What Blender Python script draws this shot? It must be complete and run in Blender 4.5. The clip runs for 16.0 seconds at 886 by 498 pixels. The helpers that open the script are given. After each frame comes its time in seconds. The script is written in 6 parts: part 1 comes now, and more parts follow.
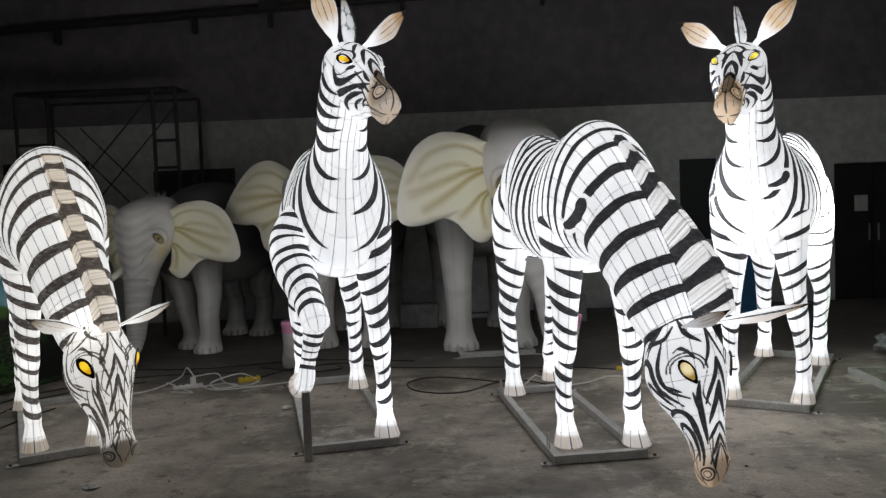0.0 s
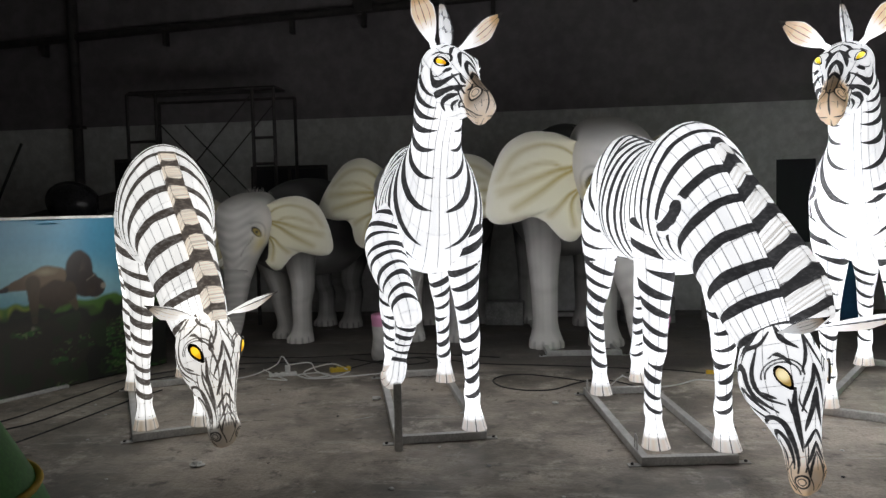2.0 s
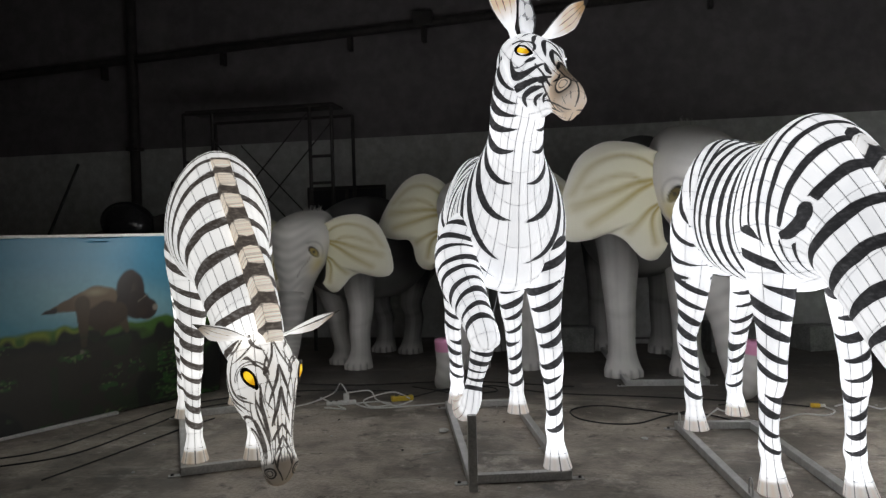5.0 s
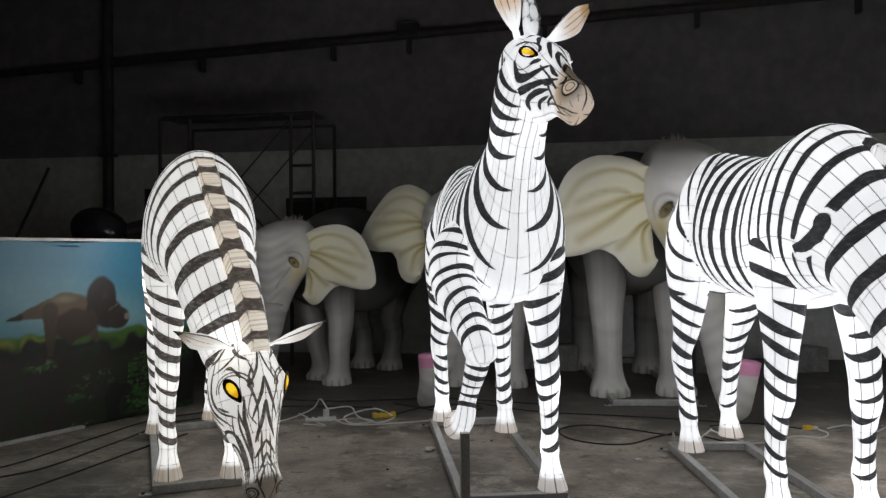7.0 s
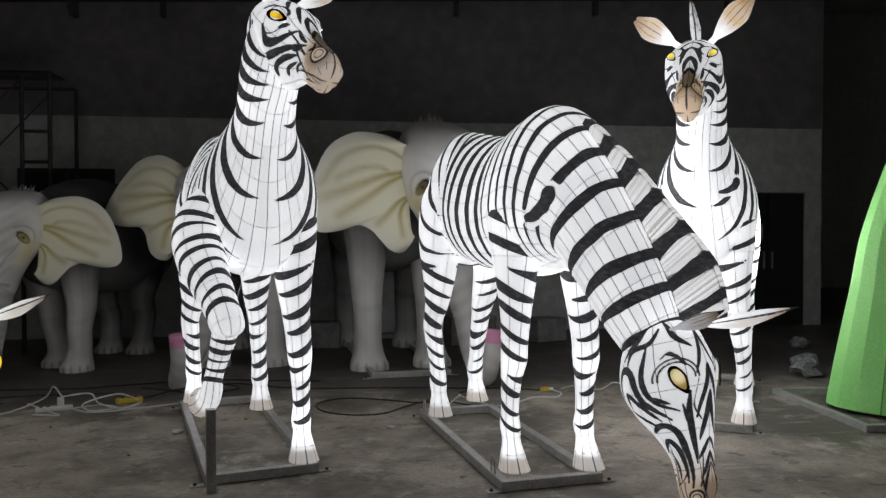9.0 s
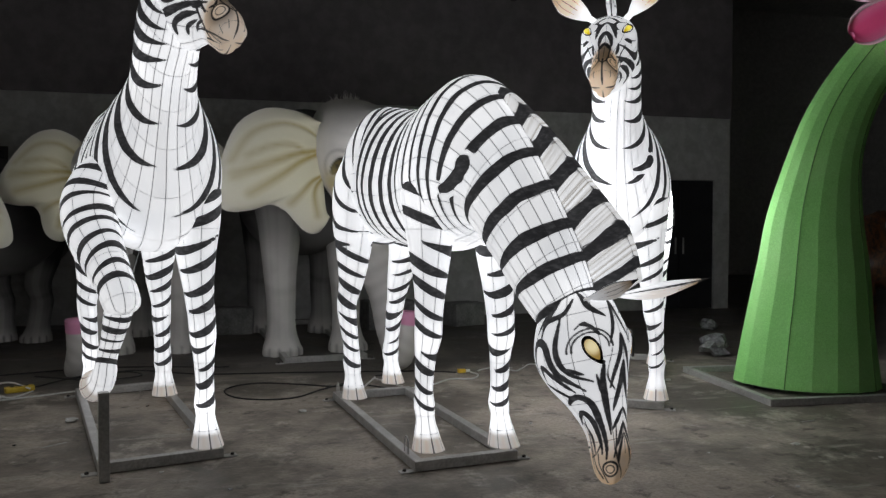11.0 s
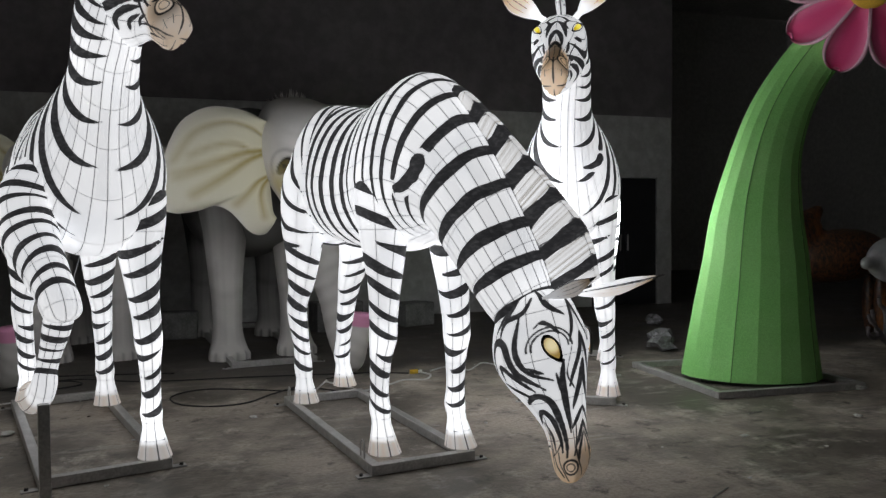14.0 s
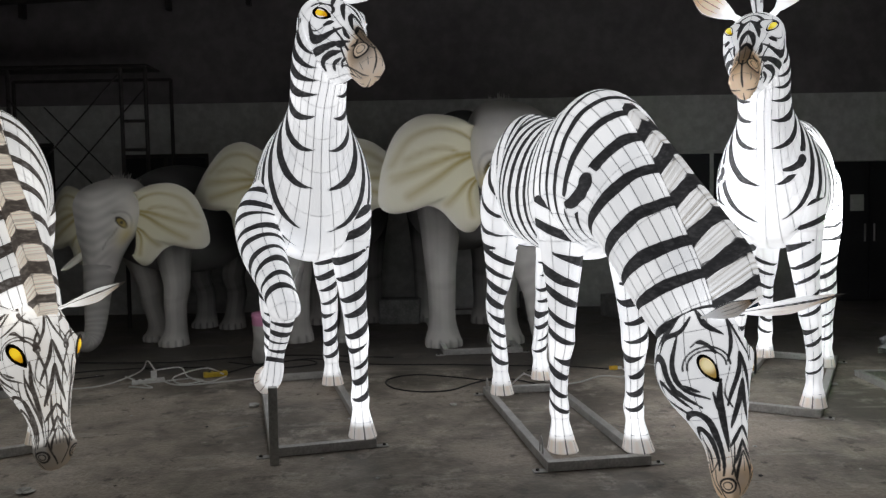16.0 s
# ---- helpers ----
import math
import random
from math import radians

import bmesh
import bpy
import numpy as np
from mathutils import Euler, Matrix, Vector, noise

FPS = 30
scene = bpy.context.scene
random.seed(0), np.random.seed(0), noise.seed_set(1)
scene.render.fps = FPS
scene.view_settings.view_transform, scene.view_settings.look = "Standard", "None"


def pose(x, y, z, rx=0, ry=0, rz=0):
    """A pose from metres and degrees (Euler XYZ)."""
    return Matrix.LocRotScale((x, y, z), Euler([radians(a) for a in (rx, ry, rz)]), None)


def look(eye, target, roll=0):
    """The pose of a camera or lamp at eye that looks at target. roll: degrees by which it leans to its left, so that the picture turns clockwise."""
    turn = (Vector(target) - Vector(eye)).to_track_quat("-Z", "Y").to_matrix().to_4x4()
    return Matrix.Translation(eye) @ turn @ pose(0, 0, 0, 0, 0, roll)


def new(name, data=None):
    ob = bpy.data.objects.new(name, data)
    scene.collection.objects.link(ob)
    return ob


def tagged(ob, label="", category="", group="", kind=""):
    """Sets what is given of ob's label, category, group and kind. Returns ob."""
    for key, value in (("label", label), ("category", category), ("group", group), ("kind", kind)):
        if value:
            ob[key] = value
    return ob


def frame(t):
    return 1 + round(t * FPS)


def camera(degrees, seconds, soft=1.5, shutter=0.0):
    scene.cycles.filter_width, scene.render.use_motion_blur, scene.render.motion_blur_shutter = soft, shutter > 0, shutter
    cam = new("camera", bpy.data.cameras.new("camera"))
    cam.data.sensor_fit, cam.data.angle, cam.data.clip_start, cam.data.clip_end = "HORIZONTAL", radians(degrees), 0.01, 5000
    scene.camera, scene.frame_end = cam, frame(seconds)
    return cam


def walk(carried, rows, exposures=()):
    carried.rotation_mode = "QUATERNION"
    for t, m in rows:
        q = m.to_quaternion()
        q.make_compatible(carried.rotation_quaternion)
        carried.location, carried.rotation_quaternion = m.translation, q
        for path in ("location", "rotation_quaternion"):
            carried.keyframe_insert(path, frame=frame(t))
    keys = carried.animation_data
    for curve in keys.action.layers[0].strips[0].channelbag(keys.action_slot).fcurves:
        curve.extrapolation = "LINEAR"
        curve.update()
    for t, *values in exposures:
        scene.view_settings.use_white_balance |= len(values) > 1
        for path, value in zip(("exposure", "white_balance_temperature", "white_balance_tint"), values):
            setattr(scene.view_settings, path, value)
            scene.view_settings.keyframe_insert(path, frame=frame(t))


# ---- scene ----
cam = camera(60.0, 16.0)
PATH = [
    (0, (0.21, -0.731, 1.556), (0.165, 1.266, 1.447), -2.1),
    (0.5, (0.197, -0.804, 1.581), (0.078, 1.189, 1.469), -1.1),
    (1, (0.182, -0.839, 1.587), (0.019, 1.151, 1.478), -0.9),
    (1.5, (0.166, -0.844, 1.586), (-0.051, 1.142, 1.477), -1.1),
    (2, (0.162, -0.832, 1.574), (-0.097, 1.148, 1.462), -1.3),
    (2.5, (0.149, -0.824, 1.559), (-0.115, 1.155, 1.446), -1.3),
    (3, (0.138, -0.791, 1.547), (-0.125, 1.188, 1.433), -1.5),
    (3.5, (0.121, -0.689, 1.529), (-0.138, 1.292, 1.449), -1.6),
    (4, (0.11, -0.562, 1.494), (-0.195, 1.414, 1.465), -1.6),
    (4.5, (0.071, -0.458, 1.463), (-0.297, 1.508, 1.429), -1.5),
    (4.7, (0.014, -0.408, 1.469), (-0.375, 1.553, 1.43), -1.6),
    (6.8, (-0.233, -0.156, 1.436), (-0.589, 1.812, 1.468), -0.2),
    (7, (-0.231, -0.168, 1.414), (-0.549, 1.807, 1.426), -0.4),
    (7.5, (-0.23, -0.181, 1.386), (-0.423, 1.81, 1.371), -0.6),
    (8, (-0.21, -0.196, 1.361), (-0.244, 1.804, 1.324), -0.7),
    (8.5, (-0.168, -0.178, 1.344), (-0.031, 1.817, 1.306), -0.3),
    (9, (-0.115, -0.15, 1.343), (0.153, 1.831, 1.309), -0.1),
    (9.5, (-0.092, -0.127, 1.339), (0.257, 1.842, 1.299), 0.0),
    (10, (-0.088, -0.112, 1.298), (0.314, 1.846, 1.254), 0.1),
    (12.3, (-0.004, 0.077, 1.23), (0.556, 1.995, 1.161), -0.1),
    (12.5, (-0.008, 0.082, 1.227), (0.573, 1.995, 1.172), -0.2),
    (13, (-0.017, 0.1, 1.239), (0.602, 2.001, 1.2), -0.2),
    (13.5, (-0.038, 0.102, 1.234), (0.593, 2.0, 1.2), -0.3),
    (14, (-0.087, 0.03, 1.25), (0.521, 1.934, 1.191), -0.5),
    (14.5, (-0.095, -0.072, 1.33), (0.382, 1.867, 1.218), -0.8),
    (15, (-0.061, -0.119, 1.389), (0.263, 1.851, 1.284), -1.1),
    (15.5, (0.058, -0.178, 1.412), (0.2, 1.815, 1.316), -0.8),
    (16, (0.172, -0.27, 1.423), (0.177, 1.727, 1.316), -1.0),
]
walk(cam, [(t, look(e, a, r)) for t, e, a, r in PATH],
     [(0.0, 0.29), (1.5, 0.54), (3.5, 0.49), (4.5, 0.34), (7.0, 0.29), (7.5, 0.16), (9.0, 0.07), (16.0, 0.05)])


# ---- world and exposure ----
world = bpy.data.worlds.new("night")
world.use_nodes = True
world.node_tree.nodes["Background"].inputs[0].default_value = (0.5, 0.55, 0.65, 1)
world.node_tree.nodes["Background"].inputs[1].default_value = 0.012
scene.world = world
scene.view_settings.exposure = 0.0


# ---- materials ----
def nodes_of(name):
    m = bpy.data.materials.new(name)
    m.use_nodes = True
    t = m.node_tree
    return m, t, t.nodes["Principled BSDF"]


def node(t, kind, **values):
    n = t.nodes.new(kind)
    for key, value in values.items():
        n.inputs[key.replace("_", " ")].default_value = value
    return n


def math_node(t, op, a, b=None, clamp=False):
    n = t.nodes.new("ShaderNodeMath")
    n.operation, n.use_clamp = op, clamp
    for i, v in enumerate((a, b)):
        if v is None:
            continue
        if isinstance(v, (int, float)):
            n.inputs[i].default_value = v
        else:
            t.links.new(v, n.inputs[i])
    return n.outputs[0]


def mix_node(t, fac, a, b):
    n = t.nodes.new("ShaderNodeMix")
    n.data_type = "RGBA"
    for i, v in ((0, fac), (6, a), (7, b)):
        if isinstance(v, (int, float)):
            n.inputs[i].default_value = v
        elif isinstance(v, tuple):
            n.inputs[i].default_value = (*v, 1)
        else:
            t.links.new(v, n.inputs[i])
    return n.outputs[2]


def attr_node(t, name):
    n = t.nodes.new("ShaderNodeAttribute")
    n.attribute_name = name
    return n.outputs["Fac"]


def noise_node(t, scale, detail=4.0, rough=0.55, stretch=None):
    n = node(t, "ShaderNodeTexNoise", Scale=scale, Detail=detail, Roughness=rough)
    c = t.nodes.new("ShaderNodeTexCoord")
    if stretch:
        mp = t.nodes.new("ShaderNodeMapping")
        mp.inputs["Scale"].default_value = stretch
        t.links.new(c.outputs["Object"], mp.inputs[0])
        t.links.new(mp.outputs[0], n.inputs["Vector"])
    else:
        t.links.new(c.outputs["Object"], n.inputs["Vector"])
    return n.outputs["Fac"]


def ramp(t, value, lo, hi):
    n = t.nodes.new("ShaderNodeMapRange")
    n.interpolation_type = "SMOOTHSTEP"
    n.inputs[1].default_value, n.inputs[2].default_value = lo, hi
    t.links.new(value, n.inputs[0])
    return n.outputs[0]


def bump(t, bsdf, height, strength=0.3, distance=0.01):
    n = node(t, "ShaderNodeBump", Strength=strength, Distance=distance)
    t.links.new(height, n.inputs["Height"])
    t.links.new(n.outputs[0], bsdf.inputs["Normal"])


def surface(name, a, b, scale=6.0, fine=60.0, rough=(0.6, 0.85), metal=0.0, relief=0.25, depth=0.004, stretch=None, lo=0.35, hi=0.7):
    """Two colours mixed by broad stains, broken up by fine grain, with relief."""
    m, t, bsdf = nodes_of(name)
    broad = ramp(t, noise_node(t, scale, 6.0, 0.6, stretch), lo, hi)
    grain = noise_node(t, fine, 3.0, 0.6, stretch)
    col = mix_node(t, broad, a, b)
    dark = mix_node(t, ramp(t, grain, 0.3, 0.75), tuple(0.72 * c for c in a), tuple(min(1, 1.12 * c) for c in b))
    t.links.new(mix_node(t, 0.4, col, dark), bsdf.inputs["Base Color"])
    r = t.nodes.new("ShaderNodeMapRange")
    r.inputs[3].default_value, r.inputs[4].default_value = rough
    t.links.new(grain, r.inputs[0])
    t.links.new(r.outputs[0], bsdf.inputs["Roughness"])
    bsdf.inputs["Metallic"].default_value = metal
    bump(t, bsdf, math_node(t, "ADD", grain, broad), relief, depth)
    return m


def silk(name, white, ink, tan, power, dry=0.05):
    """Lit lantern silk: painted ink stripes, tanned muzzle, thin wires behind the cloth, brighter at bulb glow and at
    added fill glow.
    """
    m, t, bsdf = nodes_of(name)
    streak = noise_node(t, 26.0, 5.0, 0.65, (1.0, 1.0, 2.6))
    edge = math_node(t, "MULTIPLY_ADD", math_node(t, "SUBTRACT", noise_node(t, 60.0, 3.0), 0.5), 0.004)
    n = edge.node
    t.links.new(attr_node(t, "ink"), n.inputs[2])
    stripe = ramp(t, edge, -0.0015, 0.0025)
    brush = math_node(t, "MULTIPLY", stripe, math_node(t, "MULTIPLY_ADD", ramp(t, streak, 0.42, 0.75), -dry))
    brush.node.inputs[1].links[0].from_node.inputs[2].default_value = 1.0
    wire = math_node(t, "SUBTRACT", 1.0, ramp(t, math_node(t, "MINIMUM", attr_node(t, "wire"), attr_node(t, "hoop")), 0.0012, 0.0032))
    cloth = mix_node(t, attr_node(t, "tan"), white, tan)
    cloth = mix_node(t, math_node(t, "MULTIPLY", ramp(t, noise_node(t, 4.5, 3.0), 0.35, 0.7), 0.34), cloth, tuple(k * c for k, c in zip((0.68, 0.71, 0.75), white)))
    hair = t.nodes.new("ShaderNodeTexNoise")
    hair.noise_dimensions = "1D"
    hair.inputs["Scale"].default_value, hair.inputs["Detail"].default_value, hair.inputs["Roughness"].default_value = 14.0, 5.0, 0.75
    t.links.new(attr_node(t, "along"), hair.inputs["W"])
    mane = math_node(t, "MULTIPLY", attr_node(t, "mane"), ramp(t, hair.outputs["Fac"], 0.36, 0.72))
    cloth = mix_node(t, mane, cloth, (0.27, 0.245, 0.205))
    cloth = mix_node(t, math_node(t, "MULTIPLY", wire, 0.84), cloth, (0.05, 0.05, 0.055))
    col = mix_node(t, brush, cloth, ink)
    t.links.new(col, bsdf.inputs["Base Color"])
    t.links.new(col, bsdf.inputs["Emission Color"])
    t.links.new(math_node(t, "MULTIPLY", attr_node(t, "glow"), power), bsdf.inputs["Emission Strength"])
    bsdf.inputs["Roughness"].default_value = 0.65
    bump(t, bsdf, noise_node(t, 300.0, 2.0), 0.1, 0.001)
    return m


def skin(name, grey, dark, vein, cream):
    """Airbrushed cloth skin with wrinkles and painted-in shade; ears are cream with yellow veins."""
    m, t, bsdf = nodes_of(name)
    broad = ramp(t, noise_node(t, 2.5, 5.0, 0.6), 0.35, 0.7)
    col = mix_node(t, math_node(t, "MULTIPLY", broad, 0.35), grey, tuple(0.7 * c for c in grey))
    col = mix_node(t, attr_node(t, "dark"), col, dark)
    col = mix_node(t, attr_node(t, "ear"), col, cream)
    col = mix_node(t, attr_node(t, "vein"), col, vein)
    col = mix_node(t, attr_node(t, "eye"), col, (0.012, 0.01, 0.008))
    col = mix_node(t, attr_node(t, "gold"), col, (0.34, 0.25, 0.06))
    col = mix_node(t, attr_node(t, "blush"), col, (0.60, 0.52, 0.24))
    col = mix_node(t, attr_node(t, "pink"), col, (0.75, 0.28, 0.5))
    t.links.new(col, bsdf.inputs["Base Color"])
    bsdf.inputs["Roughness"].default_value = 0.7
    bump(t, bsdf, noise_node(t, 40.0, 4.0), 0.25, 0.004)
    return m


def concrete():
    """Worn factory concrete: broad damp stains, pale scuffs, specks and grit, and the back of the hall painted darker
    in place of shade.
    """
    m, t, bsdf = nodes_of("stained_concrete")
    broad = ramp(t, noise_node(t, 0.7, 10.0, 0.72), 0.40, 0.60)
    scuff = ramp(t, noise_node(t, 2.2, 10.0, 0.76), 0.51, 0.64)
    drag = ramp(t, noise_node(t, 3.0, 8.0, 0.7, (0.35, 2.2, 1.0)), 0.56, 0.66)
    spot = ramp(t, noise_node(t, 6.0, 9.0, 0.74), 0.54, 0.66)
    grit = noise_node(t, 45.0, 5.0, 0.75)
    speck = ramp(t, noise_node(t, 150.0, 3.0, 0.7), 0.60, 0.70)
    col = mix_node(t, broad, (0.135, 0.115, 0.095), (0.50, 0.437, 0.370))
    col = mix_node(t, math_node(t, "MULTIPLY", scuff, 0.7), col, (0.68, 0.61, 0.53))
    col = mix_node(t, math_node(t, "MULTIPLY", drag, 0.35), col, (0.70, 0.66, 0.58))
    col = mix_node(t, math_node(t, "MULTIPLY", spot, 0.75), col, (0.055, 0.050, 0.043))
    col = mix_node(t, math_node(t, "MULTIPLY", ramp(t, grit, 0.38, 0.68), 0.45), col, (0.12, 0.110, 0.095))
    col = mix_node(t, math_node(t, "MULTIPLY", speck, 0.30), col, (0.80, 0.77, 0.70))
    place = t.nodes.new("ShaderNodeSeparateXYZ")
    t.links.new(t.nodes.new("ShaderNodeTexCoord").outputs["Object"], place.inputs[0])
    # Colour darkened beyond about y 6 to offset glow added on the zebra rumps.
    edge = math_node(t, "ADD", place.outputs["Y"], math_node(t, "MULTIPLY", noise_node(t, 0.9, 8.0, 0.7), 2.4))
    back_dark = math_node(t, "MULTIPLY", ramp(t, edge, 7.1, 8.0), 0.72)
    col = mix_node(t, back_dark, col, (0.045, 0.042, 0.040))
    t.links.new(col, bsdf.inputs["Base Color"])
    r = t.nodes.new("ShaderNodeMapRange")
    r.inputs[3].default_value, r.inputs[4].default_value = 0.5, 0.85
    t.links.new(broad, r.inputs[0])
    t.links.new(r.outputs[0], bsdf.inputs["Roughness"])
    bump(t, bsdf, math_node(t, "ADD", math_node(t, "ADD", grit, scuff), speck), 0.5, 0.004)
    return m


CONCRETE = concrete()
PLASTER = surface("whitewashed_plaster", (0.50, 0.50, 0.49), (0.68, 0.68, 0.67), 0.8, 9.0, (0.8, 0.95), 0, 0.2, 0.004)
SOOT = surface("dark_upper_wall", (0.165, 0.15, 0.158), (0.23, 0.21, 0.219), 0.6, 5.0, (0.8, 0.95), 0, 0.3, 0.006)
BOUNCEWALL = surface("pale_bounce_wall", (0.68, 0.67, 0.64), (0.78, 0.77, 0.74), 0.8, 9.0, (0.8, 0.95), 0, 0.2, 0.004)
STEEL = surface("galvanised_steel", (0.40, 0.395, 0.385), (0.58, 0.575, 0.56), 9.0, 70.0, (0.32, 0.5), 0.3, 0.15, 0.001)
IRON = surface("dull_iron", (0.045, 0.042, 0.042), (0.085, 0.075, 0.072), 6.0, 50.0, (0.5, 0.7), 0.4, 0.2, 0.002)
VOID = surface("painted_room_dark", (0.012, 0.012, 0.013), (0.02, 0.02, 0.02), 2.0, 20.0)
DOORPAINT = surface("dark_door_paint", (0.022, 0.022, 0.025), (0.035, 0.035, 0.038), 3.0, 30.0, (0.35, 0.55))
WHITE_PLASTIC = surface("white_plastic", (0.7, 0.7, 0.68), (0.78, 0.78, 0.76), 20.0, 90.0, (0.3, 0.45), 0, 0.05, 0.001)
YELLOW_PLASTIC = surface("yellow_plastic", (0.6, 0.42, 0.03), (0.7, 0.5, 0.05), 20.0, 90.0, (0.3, 0.45), 0, 0.05, 0.001)
RUBBER = surface("black_rubber", (0.012, 0.012, 0.012), (0.02, 0.02, 0.02), 20.0, 90.0, (0.5, 0.7), 0, 0.1, 0.001)
PAPER = surface("paper_scrap", (0.55, 0.55, 0.52), (0.7, 0.7, 0.68), 12.0, 80.0)
CARTON = surface("grimy_carton", (0.16, 0.16, 0.16), (0.34, 0.34, 0.33), 7.0, 40.0)
BLUE = surface("blue_tarpaulin", (0.02, 0.09, 0.2), (0.03, 0.13, 0.27), 8.0, 40.0, (0.35, 0.5))
GREEN = surface("green_cloth", (0.30, 0.80, 0.21), (0.42, 0.88, 0.30), 2.0, 120.0, (0.6, 0.75), 0, 0.1, 0.001)
SEAM = surface("green_seam", (0.08, 0.26, 0.05), (0.12, 0.34, 0.08), 9.0, 90.0)
PINK, _t, _b = nodes_of("airbrushed_pink_cloth")
_c = mix_node(_t, ramp(_t, attr_node(_t, "edge"), 0.25, 0.95), (0.86, 0.06, 0.24), (0.95, 0.24, 0.46))
_t.links.new(mix_node(_t, math_node(_t, "MULTIPLY", noise_node(_t, 80.0), 0.3), _c, (0.55, 0.06, 0.18)), _b.inputs["Base Color"])
_b.inputs["Roughness"].default_value = 0.7
bump(_t, _b, noise_node(_t, 200.0), 0.15, 0.002)
RIM = surface("pale_pink_edge", (0.88, 0.52, 0.64), (0.92, 0.64, 0.74), 6.0, 80.0)
YOLK = surface("yellow_cloth", (0.75, 0.45, 0.03), (0.8, 0.55, 0.06), 8.0, 80.0)
BROWN = surface("brown_hide", (0.014, 0.012, 0.012), (0.30, 0.11, 0.025), 3.2, 40.0, (0.3, 0.5), 0, 0.35, 0.006, (1.0, 1.0, 0.5), 0.52, 0.66)
PALE = surface("pale_hide", (0.6, 0.6, 0.61), (0.8, 0.8, 0.8), 3.0, 40.0)
FOIL = surface("clear_plastic_bag", (0.14, 0.145, 0.15), (0.42, 0.42, 0.44), 20.0, 60.0, (0.15, 0.3))
SILK = silk("white_lantern_silk", (0.935, 0.942, 0.965), (0.02, 0.02, 0.022), (0.60, 0.39, 0.195), 1.08)
SILK_WARM = silk("warm_lantern_silk", (0.93, 0.92, 0.895), (0.045, 0.037, 0.032), (0.49, 0.37, 0.24), 1.0, 0.17)


# ---- mesh helpers ----
def part(name, bm, material, parent=None, label=""):
    me = bpy.data.meshes.new(name)
    bm.to_mesh(me)
    bm.free()
    me.materials.append(material)
    ob = new(name, me)
    ob.parent = parent
    return tagged(ob, label)


def thing(name, x, y, z=0.0, yaw=0.0, label="", category="", group=""):
    ob = new(name)
    ob.empty_display_size = 0.1
    ob.matrix_basis = pose(x, y, z, 0, 0, yaw)
    return tagged(ob, label, category, group)


def box(bm, x0, x1, y0, y1, z0, z1, bevel=0.0):
    v = bmesh.ops.create_cube(bm, size=1, matrix=Matrix.LocRotScale(((x0 + x1) / 2, (y0 + y1) / 2, (z0 + z1) / 2), None, (x1 - x0, y1 - y0, z1 - z0)))["verts"]
    if bevel:
        e = list({e for w in v for e in w.link_edges})
        bmesh.ops.bevel(bm, geom=e, offset=bevel, segments=2, affect="EDGES", profile=0.5)
    return bm


def boxed(*args):
    return box(bmesh.new(), *args)


def bar(bm, a, b, r, sides=10):
    """A round bar from a to b."""
    a, b = Vector(a), Vector(b)
    d = b - a
    m = Matrix.Translation((a + b) / 2) @ d.to_track_quat("Z", "Y").to_matrix().to_4x4()
    bmesh.ops.create_cone(bm, cap_ends=True, segments=sides, radius1=r, radius2=r, depth=d.length, matrix=m)
    return bm


def spline(rows, n):
    """Catmull-Rom through the rows: n samples of the parameter and of the values."""
    p = np.asarray(rows, float)
    k = len(p) - 1
    q = np.linspace(0, k, n)
    i = np.minimum(q.astype(int), k - 1)
    f = (q - i)[:, None]
    e = np.vstack([2 * p[0] - p[1], p, 2 * p[-1] - p[-2]])
    a, b, c, d = e[i], e[i + 1], e[i + 2], e[i + 3]
    return q, 0.5 * (2 * b + (c - a) * f + (2 * a - 5 * b + 4 * c - d) * f ** 2 + (3 * b - a - 3 * c + d) * f ** 3)


def cable(name, points, r, material, parent=None, label=""):
    q, p = spline(points, 14 * (len(points) - 1) + 1)
    bm = bmesh.new()
    rings = []
    for i, c in enumerate(p):
        d = Vector(p[min(i + 1, len(p) - 1)] - p[max(i - 1, 0)]).normalized()
        side = d.cross(Vector((0, 0, 1))).normalized()
        up = side.cross(d)
        rings.append([bm.verts.new(Vector(c) + r * (math.cos(a) * side + math.sin(a) * up)) for a in (0, 1.05, 2.09, 3.14, 4.19, 5.24)])
    for a, b in zip(rings, rings[1:]):
        for j in range(6):
            bm.faces.new((a[j], a[(j + 1) % 6], b[(j + 1) % 6], b[j])).smooth = True
    bm.faces.new(rings[0][::-1]), bm.faces.new(rings[-1])
    return part(name, bm, material, parent, label)


